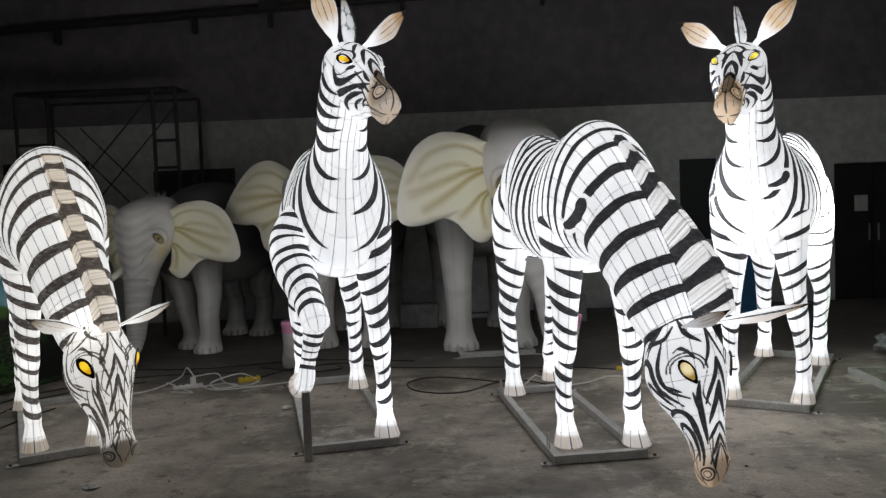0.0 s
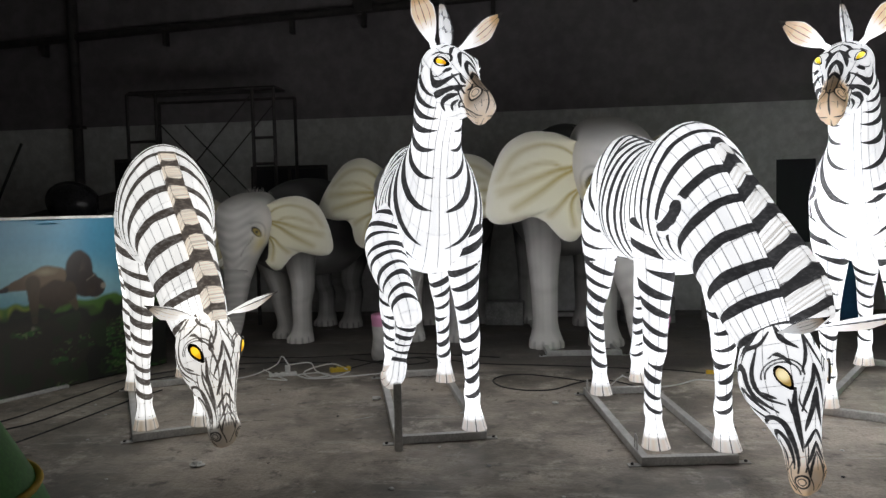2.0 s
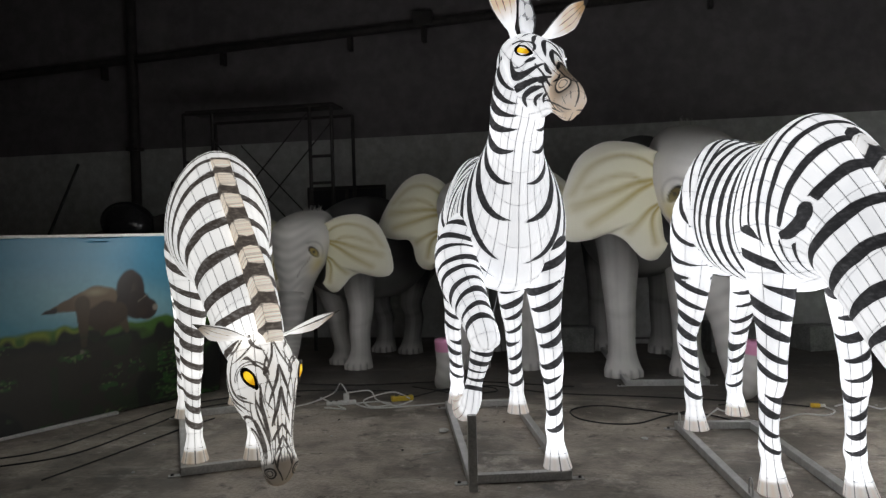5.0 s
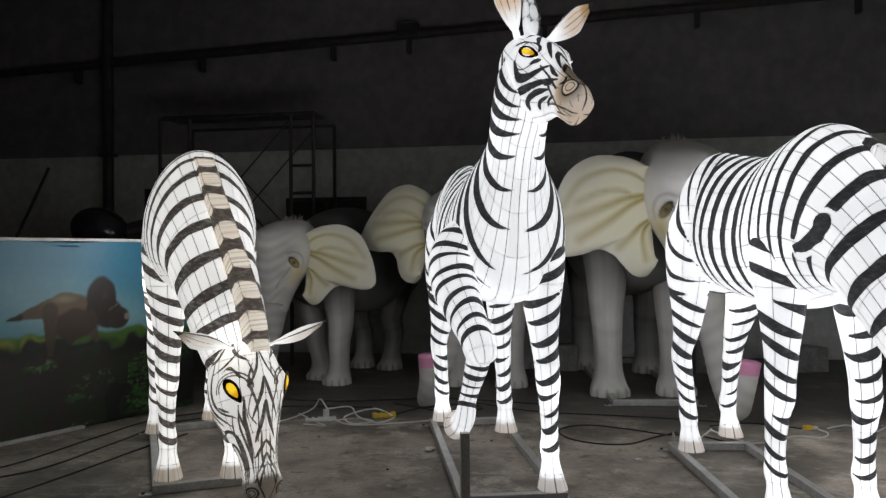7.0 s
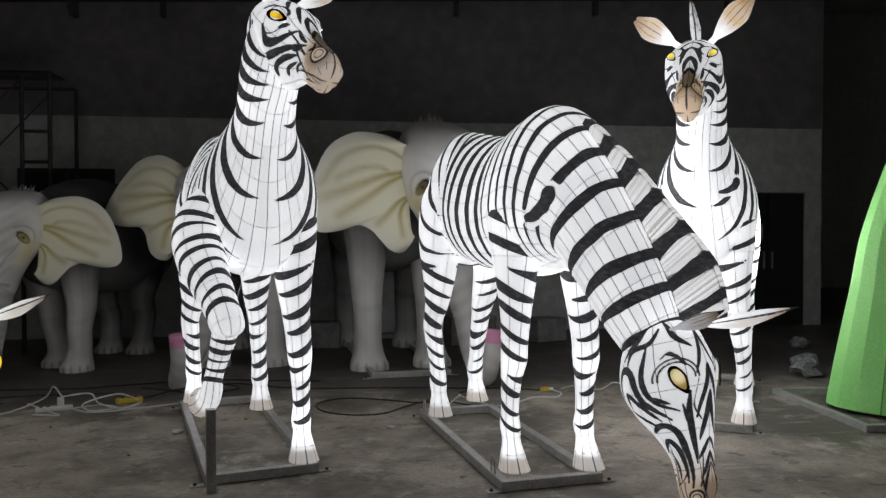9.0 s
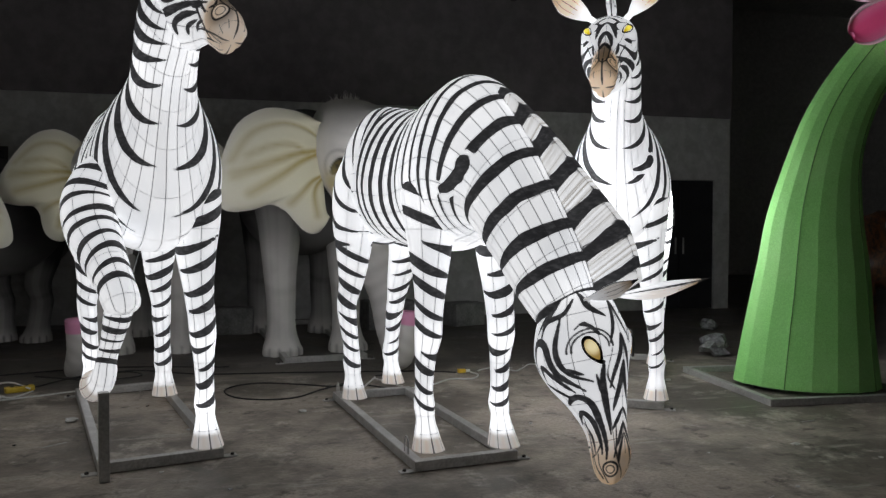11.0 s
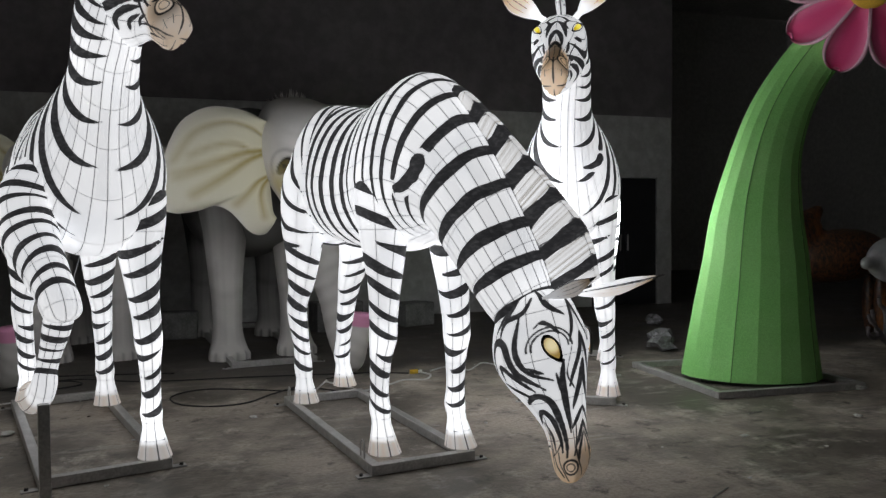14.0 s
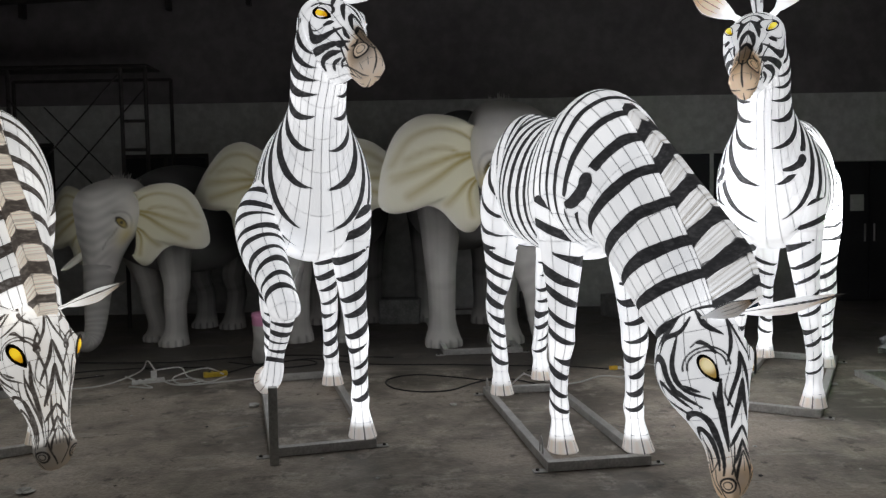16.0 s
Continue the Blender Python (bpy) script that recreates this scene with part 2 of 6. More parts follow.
class Shell:
    """Gathers tubes and sheets with per-vertex values into one mesh."""

    def __init__(self, keys):
        self.keys, self.count = keys, 0
        self.v, self.f, self.a, self.m = [], [], {k: [] for k in keys}, []

    def grid(self, p, material=0, closed=True, cap=True, **values):
        n, c = p.shape[:2]
        base = self.count
        self.v.append(p.reshape(-1, 3))
        for k in self.keys:
            self.a[k].append(np.broadcast_to(np.asarray(values.get(k, 1.0 if k == "hoop" else 0.0), float), (n, c)).ravel())
        self.count += n * c
        for i in range(n - 1):
            for j in range(c if closed else c - 1):
                w = (j + 1) % c
                self.f.append((base + i * c + j, base + i * c + w, base + (i + 1) * c + w, base + (i + 1) * c + j))
                self.m.append(material)
        if closed and cap:
            self.f.append(tuple(base + j for j in range(c))[::-1])
            self.f.append(tuple(base + (n - 1) * c + j for j in range(c)))
            self.m += [material, material]

    def join(self):
        """Ties each piece to the first one by a small hidden gusset."""
        first = self.v[0]
        base = len(first)
        for p in self.v[1:]:
            near = int(np.argmin(((first - p[0]) ** 2).sum(1)))
            self.f.append((near, base, base + 1))
            self.m.append(0)
            base += len(p)

    def make(self, name, materials):
        self.join()
        me = bpy.data.meshes.new(name)
        me.from_pydata(np.vstack(self.v), [], self.f)
        for k in self.keys:
            a = me.attributes.new(k, "FLOAT", "POINT")
            a.data.foreach_set("value", np.concatenate(self.a[k]))
        for m in materials:
            me.materials.append(m)
        me.polygons.foreach_set("material_index", self.m)
        me.polygons.foreach_set("use_smooth", [True] * len(self.f))
        me.update()
        return new(name, me)


def wobble(p, scale, seed=0.0):
    """Smooth irregularity of a hand-painted line, about -1 to 1."""
    x, y, z = (p[..., i] * scale + seed for i in range(3))
    return (np.sin(1.7 * x + 1.3 * np.sin(2.1 * y)) + np.sin(2.3 * y + 1.1 * np.sin(1.9 * z) + 1) + np.sin(2.9 * z + 1.2 * np.sin(1.3 * x) + 2)) / 3


def near_line(x, z, points):
    """Distance to a smooth line, and the share of it run at the nearest place."""
    q, p = spline(points, 16)
    best, run = np.full(x.shape, 9.0), np.zeros(x.shape)
    for i, ((x0, z0), (x1, z1)) in enumerate(zip(p, p[1:])):
        du, dv = x1 - x0, z1 - z0
        f = np.clip(((x - x0) * du + (z - z0) * dv) / (du * du + dv * dv + 1e-9), 0, 1)
        d = np.hypot(x - x0 - f * du, z - z0 - f * dv)
        run = np.where(d < best, (i + f) / 15, run)
        best = np.minimum(best, d)
    return best, run


def tube(rows, n, cols, power=2.0):
    """Rows of centre f, l, z and half sizes along and across; rings lie level. Returns ring parameter, angle (0 = forward), points."""
    q, r = spline(rows, n)
    th = np.linspace(0, 2 * np.pi, cols, endpoint=False)
    c, s = np.cos(th), np.sin(th)
    cc, ss = np.sign(c) * np.abs(c) ** (2 / power), np.sign(s) * np.abs(s) ** (2 / power)
    p = np.stack([r[:, 0:1] + np.maximum(r[:, 3:4], 0.004) * cc, r[:, 1:2] + np.maximum(r[:, 4:5], 0.004) * ss, r[:, 2:3] + 0 * cc], -1)
    return q, th, p


def trunk_tube(rows, n, cols):
    """Rows of top f, z, bottom f, z, half width, side shift, yaw in degrees. Angle 0 is the top line. Returns q, angle, points, middle length."""
    q, r = spline(rows, n)
    th = np.linspace(0, 2 * np.pi, cols, endpoint=False)
    fc, zc = (r[:, 0] + r[:, 2]) / 2, (r[:, 1] + r[:, 3]) / 2
    hf, hz = (r[:, 0] - r[:, 2]) / 2, (r[:, 1] - r[:, 3]) / 2
    ya = np.radians(r[:, 6])
    c, s = np.cos(th)[None], np.sin(th)[None]
    w = np.maximum(r[:, 4], 0.01)[:, None] * s * (1 - 0.10 * c)
    cy, sy = np.cos(ya)[:, None], np.sin(ya)[:, None]
    along = hf[:, None] * c
    p = np.stack([fc[:, None] + along * cy - w * sy, r[:, 5:6] + along * sy + w * cy, zc[:, None] + hz[:, None] * c], -1)
    mid = np.stack([fc, r[:, 5], zc], -1)
    length = np.concatenate([[0], np.cumsum(np.linalg.norm(np.diff(mid, axis=0), axis=1))])
    return q, th, p, length


def wires(p, every_col, every_row):
    """Distances to the nearest long wire and to the nearest hoop behind the cloth; they run along every so many columns and rows."""
    n, c = p.shape[:2]
    across = np.linalg.norm(np.roll(p, -1, 1) - p, axis=2)
    along = np.linalg.norm(np.diff(p, axis=0, append=p[-1:]), axis=2)
    j, i = np.arange(c) % every_col, np.arange(n) % every_row
    dj = np.minimum(j, every_col - j)[None] * across
    di = np.minimum(i, every_row - i)[:, None] * np.maximum(along, 0.004)
    return {"wire": dj + 0 * di, "hoop": 1.6 * di + 0 * dj}


def panels(p, every_col, every_row, seed):
    """Each panel of cloth between the wires lets through a little more or less light."""
    n, c = p.shape[:2]
    shade = np.random.default_rng(int(10 * seed) + n).uniform(0.90, 1.05, (n // every_row + 1, c // every_col + 1))
    return shade[(np.arange(n) // every_row)[:, None], (np.arange(c) // every_col)[None]]


# ---- lantern animals ----
SILK_KEYS = ("ink", "wire", "hoop", "tan", "glow", "mane", "along")
BARREL = [  # top f, z, bottom f, z, half width, side shift, yaw
    (-1.96, 1.66, -1.95, 1.36, 0.10, 0, 0), (-1.90, 1.95, -1.90, 1.20, 0.25, 0, 0), (-1.62, 2.095, -1.66, 1.12, 0.305, 0, 0),
    (-1.22, 2.05, -1.24, 1.15, 0.308, 0, 0), (-0.82, 1.98, -0.84, 1.13, 0.34, 0, 0), (-0.42, 1.95, -0.45, 1.12, 0.33, 0, 0)]
FORELEG = [(-0.06, 0.15, 1.66, 0.06, 0.03), (-0.05, 0.19, 1.50, 0.19, 0.125), (-0.03, 0.195, 1.32, 0.195, 0.13), (-0.02, 0.20, 1.12, 0.14, 0.106), (0.0, 0.212, 0.92, 0.098, 0.08),
           (0.015, 0.228, 0.76, 0.084, 0.071), (0.02, 0.235, 0.66, 0.082, 0.069), (0.0, 0.245, 0.55, 0.06, 0.056), (-0.01, 0.255, 0.38, 0.052, 0.048),
           (-0.01, 0.255, 0.28, 0.06, 0.055), (0.01, 0.255, 0.21, 0.052, 0.05), (0.035, 0.255, 0.13, 0.072, 0.068), (0.06, 0.255, 0.062, 0.096, 0.086)]
HINDLEG = [(-1.62, 0.16, 1.86, 0.10, 0.06), (-1.62, 0.195, 1.60, 0.32, 0.142), (-1.64, 0.22, 1.30, 0.30, 0.138), (-1.68, 0.23, 1.05, 0.19, 0.11), (-1.76, 0.238, 0.85, 0.115, 0.085),
           (-1.84, 0.26, 0.70, 0.085, 0.068), (-1.84, 0.26, 0.60, 0.075, 0.064), (-1.80, 0.255, 0.42, 0.058, 0.054),
           (-1.79, 0.255, 0.28, 0.064, 0.06), (-1.77, 0.255, 0.21, 0.055, 0.054), (-1.745, 0.255, 0.13, 0.074, 0.07), (-1.72, 0.255, 0.062, 0.096, 0.086)]
BENT_ARM = [(-0.06, -0.20, 1.62, 0.10, 0.06), (-0.04, -0.27, 1.50, 0.17, 0.12), (-0.01, -0.318, 1.36, 0.185, 0.145), (0.07, -0.315, 1.21, 0.155, 0.13), (0.18, -0.275, 1.08, 0.125, 0.105), (0.28, -0.24, 0.975, 0.10, 0.09),
            (0.335, -0.222, 0.91, 0.092, 0.088), (0.365, -0.212, 0.865, 0.078, 0.08), (0.375, -0.208, 0.84, 0.045, 0.05), (0.378, -0.207, 0.832, 0.006, 0.006)]
BENT_SHIN = [(0.33, -0.216, 0.90, 0.05, 0.05), (0.285, -0.226, 0.83, 0.068, 0.064), (0.225, -0.24, 0.74, 0.06, 0.056), (0.175, -0.256, 0.65, 0.05, 0.048), (0.152, -0.268, 0.59, 0.05, 0.049), (0.145, -0.276, 0.53, 0.057, 0.056),
             (0.115, -0.286, 0.482, 0.062, 0.060), (0.065, -0.30, 0.452, 0.072, 0.068), (0.01, -0.315, 0.437, 0.082, 0.074)]
SKULL = [  # along the head, forehead height, jaw depth, half width
    (-0.07, 0.00, -0.10, 0.05), (-0.02, 0.09, -0.20, 0.12), (0.08, 0.125, -0.27, 0.155), (0.20, 0.13, -0.30, 0.165), (0.31, 0.10, -0.26, 0.145), (0.41, 0.07, -0.185, 0.112),
    (0.51, 0.045, -0.135, 0.088), (0.60, 0.03, -0.13, 0.085), (0.67, 0.01, -0.13, 0.078), (0.715, -0.02, -0.115, 0.058), (0.735, -0.05, -0.09, 0.02)]


SKULL_UP = [
    (-0.08, 0.00, -0.12, 0.05), (-0.03, 0.09, -0.24, 0.13), (0.08, 0.125, -0.33, 0.150), (0.20, 0.13, -0.355, 0.153), (0.30, 0.10, -0.325, 0.126), (0.38, 0.075, -0.265, 0.096),
    (0.45, 0.06, -0.195, 0.085), (0.52, 0.055, -0.18, 0.087), (0.57, 0.045, -0.178, 0.086), (0.607, 0.015, -0.168, 0.078), (0.622, -0.02, -0.15, 0.062), (0.625, -0.07, -0.105, 0.02)]


# Spots are bulb glow, plus fill glow added on hidden sides.
def glow_at(p, bulb_fill_spots, base):
    g = np.full(p.shape[:2], base)
    for f, l, z, r, k in bulb_fill_spots:
        d2 = (p[..., 0] - f) ** 2 + (p[..., 1] - l) ** 2 + (p[..., 2] - z) ** 2
        g += k * np.exp(-d2 / r ** 2)
    return g


HIP = [[(-1.86, 1.20), (-1.6, 1.14), (-1.36, 1.11)], [(-1.9, 1.42), (-1.6, 1.27), (-1.28, 1.20)], [(-1.86, 1.66), (-1.55, 1.44), (-1.22, 1.31)], [(-1.78, 1.88), (-1.5, 1.62), (-1.24, 1.44)],
       [(-1.62, 2.06), (-1.42, 1.80), (-1.26, 1.60)], [(-1.45, 2.09), (-1.30, 1.92), (-1.19, 1.72)], [(-1.28, 2.09), (-1.19, 1.98), (-1.12, 1.84)]]


def haunch(p, seed, wedge):
    """Strokes fanning over hip and thigh, thick at the rear edge or the spine and drawn out to a point forwards and down."""
    f, z = p[..., 0] + 0.010 * wobble(p, 6, seed), p[..., 2] + 0.012 * wobble(p, 7, seed + 2)
    ink = np.full(f.shape, -1.0)
    for line in HIP:
        d, share = near_line(f, z, line)
        ink = np.maximum(ink, (0.034 if wedge > 0.5 else 0.026) * np.clip(1.05 - share, 0, 1) ** 0.6 - d)
    return np.where(z > 1.0, ink, -1)


def leg(sh, rows, mirror, bulb_fill_spots, base, seed, tan_hoof, foot=(0, 0), wedge=1.0):
    """foot moves the hoof ahead and outwards."""
    down = [min(1, max(0, (1.40 - r[2]) / 1.1)) for r in rows]
    rows = [(r[0] + foot[0] * d, (r[1] + foot[1] * d) * mirror, *r[2:]) for r, d in zip(rows, down)]
    q, th, p = tube(rows, 130, 32, 2.2)
    z = p[..., 2] + 0.006 * wobble(p, 7, seed)
    outer = np.sin(th)[None] * np.sign(rows[4][1])
    front = np.cos(th)[None]
    ink = np.full(p.shape[:2], -1.0)
    zi, k = 0.31, 0
    hind = rows[1][0] < -1
    top = 1.06 if hind else rows[1][2] - 0.06
    while zi < top:
        up = min(1, zi / 1.2)
        hw = (0.0145 + 0.009 * up + 0.004 * math.sin(5 * k + seed)) * (wedge if wedge > 0.5 else 1.25)
        # thick on one flank, drawn out to a point towards the other
        lead = (0.9 if k % 5 != 3 else -1.3) + 0.35 * math.sin(2.3 * k + seed)
        swell = 0.5 + 0.5 * np.cos(th - lead * np.sign(rows[4][1]))[None]
        shape = hw * ((1 - 0.68 * wedge) + 1.15 * wedge * swell - 0.42 * wedge * (swell < 0.12)) - 0.003
        slant = (0.016 + 0.040 * up) * outer * math.cos(0.5 * lead) - 0.030 * front
        ink = np.maximum(ink, shape - np.abs(z - zi - slant))
        zi += 0.088 + 0.036 * up + 0.012 * math.sin(3.1 * k + seed)
        k += 1
    if hind:
        ink = np.maximum(ink, haunch(p, seed, wedge))
    low = rows[-1][2]
    tan = np.clip((low + 0.075 - p[..., 2]) / 0.015, 0, 1) * tan_hoof * (0.6 + 0.4 * np.sin(4 * th)[None] ** 2)
    # the cleft of the hoof and its upper edge
    ink = np.maximum(ink, 0.0028 - np.abs(p[..., 2] - low - 0.078 - 0.008 * front))
    ink = np.maximum(ink, np.where(p[..., 2] < low + 0.075, 0.004 - np.abs(np.sin(th)[None] * 0.09) - 10 * (front < 0), -1))
    sh.grid(p, ink=ink, **wires(p, 4, 26), tan=tan, glow=glow_at(p, bulb_fill_spots, base) * panels(p, 4, 26, seed) * (1 - 0.62 * np.clip((low + 0.085 - p[..., 2]) / 0.03, 0, 1)))


def limb(sh, rows, bulb_fill_spots, base, seed, start, step, hoof):
    """A bent limb: rings square to its own line, banded along its length."""
    q, r = spline(rows, 110)
    d = np.gradient(r[:, :3], axis=0)
    d /= np.linalg.norm(d, axis=1)[:, None]
    front = np.cross(d, np.array([0.0, 1.0, 0.0]))
    front *= np.sign(front[:, :1] + 1e-9)
    front /= np.linalg.norm(front, axis=1)[:, None]
    side = np.cross(front, d)
    th = np.linspace(0, 2 * np.pi, 36, endpoint=False)
    c, s = np.cos(th)[None], np.sin(th)[None]
    p = r[:, None, :3] + (np.maximum(r[:, 3:4], 0.004) * c)[..., None] * front[:, None] + (np.maximum(r[:, 4:5], 0.004) * s)[..., None] * side[:, None]
    run = np.concatenate([[0], np.cumsum(np.linalg.norm(np.diff(r[:, :3], axis=0), axis=1))])[:, None]
    at = run + 0.014 * wobble(p, 9, seed) + 0.03 * c
    ink = np.full(p.shape[:2], -1.0)
    si, k = start, 0
    while si < run[-1, 0] - 0.05 - (0.10 if hoof else 0):
        hw = step * (0.20 + 0.05 * math.sin(4 * k + seed))
        ink = np.maximum(ink, hw * np.clip(0.8 + 0.25 * c + 0.3 * np.sin(th + 2 * k)[None], 0.1, 1.3) - np.abs(at - si))
        si += step * (1 + 0.12 * math.sin(3 * k + seed))
        k += 1
    foot = np.clip((0.10 - (run[-1, 0] - run)) / 0.03, 0, 1) * hoof + 0 * c
    sh.grid(p, ink=ink, **wires(p, 4, 26), tan=0.42 * foot, glow=glow_at(p, bulb_fill_spots, base) * (1 - 0.42 * foot))


def turn_about(m, p):
    r = np.array(m.to_3x3())
    return p @ r.T + np.array(m.translation)


def ear(sh, m, length, glow, seed, tint=0.3, spike=False):
    """A leaf-shaped cupped ear on a thin stalk, open to the front; m places its root, z along the ear, x forward."""
    t = np.linspace(0, 1, 26)
    half = min(length, 0.40) * (0.05 + 0.14 * np.sin(np.pi * np.clip((t - 0.12) / 0.92, 0, 1)) ** 0.9) * np.clip((1.0 - t) / 0.42, 0, 1) ** 0.75
    if spike:
        half = length * 0.34 * (1 - t) ** 0.7 * np.clip(0.55 + 1.5 * t, 0, 1) + 0.002
    th = np.linspace(0, 2 * np.pi, 24, endpoint=False)
    c, s = np.cos(th)[None], np.sin(th)[None]
    thick = 0.30
    cup = -0.35 * half[:, None] * s ** 2 * -1
    p = np.stack([thick * half[:, None] * c * 0.8 + cup, half[:, None] * s, (t * length)[:, None] + 0 * s], -1)
    inner = (c > 0.1) * (np.abs(s) < 0.93) * np.clip((t[:, None] - 0.25) * 5, 0, 1)
    tip = np.clip((t[:, None] - 0.64) * 4, 0, 1) + 0 * s
    ink = np.where(np.abs(s) > 0.965, 0.002, -0.01) + np.where(tip > 0.88, 0.02, 0)
    ink = np.maximum(ink, np.where((c > 0) & (np.abs(s) < 0.10) & (t[:, None] > 0.35), 0.002, -0.01))
    if spike:
        ink = np.where(np.abs(s) > 0.95, 0.002, 0.006 * np.sin(21 * t[:, None] + 3.0 * np.abs(s)) - 0.0050) + np.where(tip > 0.9, 0.02, 0)
    for si in (-0.55, 0.5):
        ink = np.maximum(ink, np.where((np.abs(s - si) < 0.07) & (t[:, None] > 0.2) & (t[:, None] < 0.8), 0.0012, -0.01))
    sh.grid(turn_about(m, p), ink=ink, wire=1.0, tan=np.clip(inner * tint + 0.8 * tip, 0, 1), glow=glow * (1.1 - 0.50 * t[:, None] - 0.42 * tip + 0 * s))


def eyeball(sh, c, fwd, side, size, shut=0.56, gold=1):
    """Amber eye with a dark almond rim; fwd points to the muzzle, side out of the head."""
    up = side.cross(fwd).normalized()
    fwd = up.cross(side).normalized()
    for k, (scale, out, index) in enumerate(((1.0, 0.0, gold),)):
        u = np.linspace(0.001, 1, 10)
        th = np.linspace(0, 2 * np.pi, 24, endpoint=False)
        r = size * u[:, None] * scale
        corner = 1 + (0.35 * np.clip(np.cos(th), 0, 1) ** 6 if k == 0 else 0)
        x, y = r * np.cos(th)[None] * corner, r * np.sin(th)[None] * (shut if k == 0 else 0.95)
        h = 0.42 * size * np.sqrt(np.clip(1 - (u[:, None] * scale) ** 2, 0, 1)) + (0.0035 if k else 0) + 0 * x
        p = np.array(c) + x[..., None] * np.array(fwd) + y[..., None] * np.array(up) + h[..., None] * np.array(side)
        sh.grid(p, material=index, cap=False, glow=1.0, wire=1.0, ink=-1, along=np.clip(1.15 - np.hypot(x / size + 0.18, y / size - 0.16) / 0.95, 0, 1))
    # rim
    q = np.linspace(0, 2 * np.pi, 24, endpoint=False)
    ring = []
    for a in np.linspace(0, 2 * np.pi, 9):
        rr = size * ((1.20 + 0.30 * math.cos(a)) if gold == 1 else (1.10 + 0.18 * math.cos(a)))
        corner = 1 + 0.35 * np.clip(np.cos(q), 0, 1) ** 6
        x, y = rr * np.cos(q) * corner, rr * np.sin(q) * shut
        ring.append(np.array(c) + x[:, None] * np.array(fwd) + y[:, None] * np.array(up) + (size * (0.14 + 0.14 * math.sin(a))) * np.array(side))
    sh.grid(np.array(ring), material=2, cap=False, glow=1.0, wire=1.0, ink=-1)


# brush strokes on one half of the face: along the head, degrees from the forehead line, after the half width
FACE_LOW = [
    (0.009, [(0.005, 1), (0.09, 8), (0.18, 22)]), (0.011, [(0.15, 1), (0.23, 8), (0.35, 28)]), (0.0125, [(0.26, 1), (0.35, 8), (0.44, 27)]), (0.009, [(0.44, 1), (0.475, 16), (0.515, 36)]),
    (0.008, [(0.495, 1), (0.535, 12), (0.585, 30)]), (0.0105, [(-0.045, 48), (0.02, 40), (0.07, 18)]), (0.007, [(0.085, 57), (0.105, 42), (0.185, 29)]), (0.008, [(0.25, 80), (0.268, 72), (0.282, 62)]),
    (0.0095, [(0.04, 82), (0.17, 90), (0.265, 82), (0.315, 52)]), (0.0145, [(0.24, 138), (0.13, 126), (0.14, 105), (0.26, 96), (0.345, 68)]), (0.0115, [(0.28, 126), (0.225, 119), (0.27, 104), (0.345, 84)]),
    (0.009, [(0.29, 134), (0.33, 112), (0.37, 92)]), (0.010, [(-0.05, 72), (-0.02, 92), (0.10, 124)]), (0.008, [(-0.03, 84), (0.03, 98), (0.08, 110)]), (0.010, [(-0.02, 62), (0.03, 78), (0.05, 102), (0.11, 112)]),
    (0.0115, [(0.245, 34), (0.33, 39), (0.43, 41), (0.53, 42)]), (0.006, [(0.29, 46), (0.35, 44), (0.40, 41)]), (0.0125, [(0.39, 112), (0.365, 86), (0.40, 68), (0.50, 62), (0.62, 56)]),
    (0.0105, [(0.48, 116), (0.43, 94), (0.46, 82), (0.53, 76), (0.60, 70)]), (0.006, [(0.47, 104), (0.53, 96), (0.60, 92)]), (0.006, [(0.54, 2), (0.60, 20), (0.65, 24)])]
FACE_UP = [
    (0.01, [(0.02, 1), (0.035, 14), (0.055, 30)]), (0.0115, [(0.075, 1), (0.11, 14), (0.19, 28)]), (0.012, [(0.165, 1), (0.21, 12), (0.3, 24)]),
    (0.012, [(0.265, 1), (0.3, 10), (0.375, 22)]), (0.011, [(0.36, 1), (0.385, 12), (0.41, 24)]), (0.0135, [(0.14, 72), (0.22, 84), (0.285, 72), (0.335, 36)]),
    (0.0095, [(0.245, 58), (0.262, 50), (0.275, 42)]), (0.0135, [(0.24, 122), (0.245, 102), (0.3, 88), (0.42, 54)]), (0.0115, [(0.33, 122), (0.315, 106), (0.345, 92), (0.405, 82)]),
    (0.01, [(0.37, 74), (0.385, 69), (0.41, 65)]), (0.0095, [(0.385, 122), (0.38, 106), (0.42, 94)]), (0.008, [(0.43, 118), (0.43, 102), (0.455, 94)]),
    (0.0105, [(0.03, 80), (0.12, 98), (0.2, 122)]), (0.009, [(-0.03, 76), (0.04, 92), (0.12, 122)]), (0.009, [(0.06, 52), (0.09, 40), (0.16, 34)]),
    (0.0085, [(0.33, 36), (0.37, 44), (0.41, 46)]), (0.007, [(0.45, 30), (0.47, 46), (0.455, 62)])]
FRET_LOW = [[(0.585, 108), (0.65, 112), (0.715, 122)], [(0.45, 96), (0.54, 104), (0.64, 98), (0.70, 84)], [(0.20, 20), (0.30, 30), (0.36, 20)], [(0.10, 64), (0.08, 50), (0.13, 34)], [(0.58, 112), (0.575, 128), (0.58, 150)], [(0.60, 32), (0.66, 22), (0.71, 8)], [(0.60, 84), (0.67, 78), (0.72, 70)], [(0.55, 70), (0.60, 92), (0.62, 128)], [(0.50, 24), (0.57, 30), (0.62, 36)]]
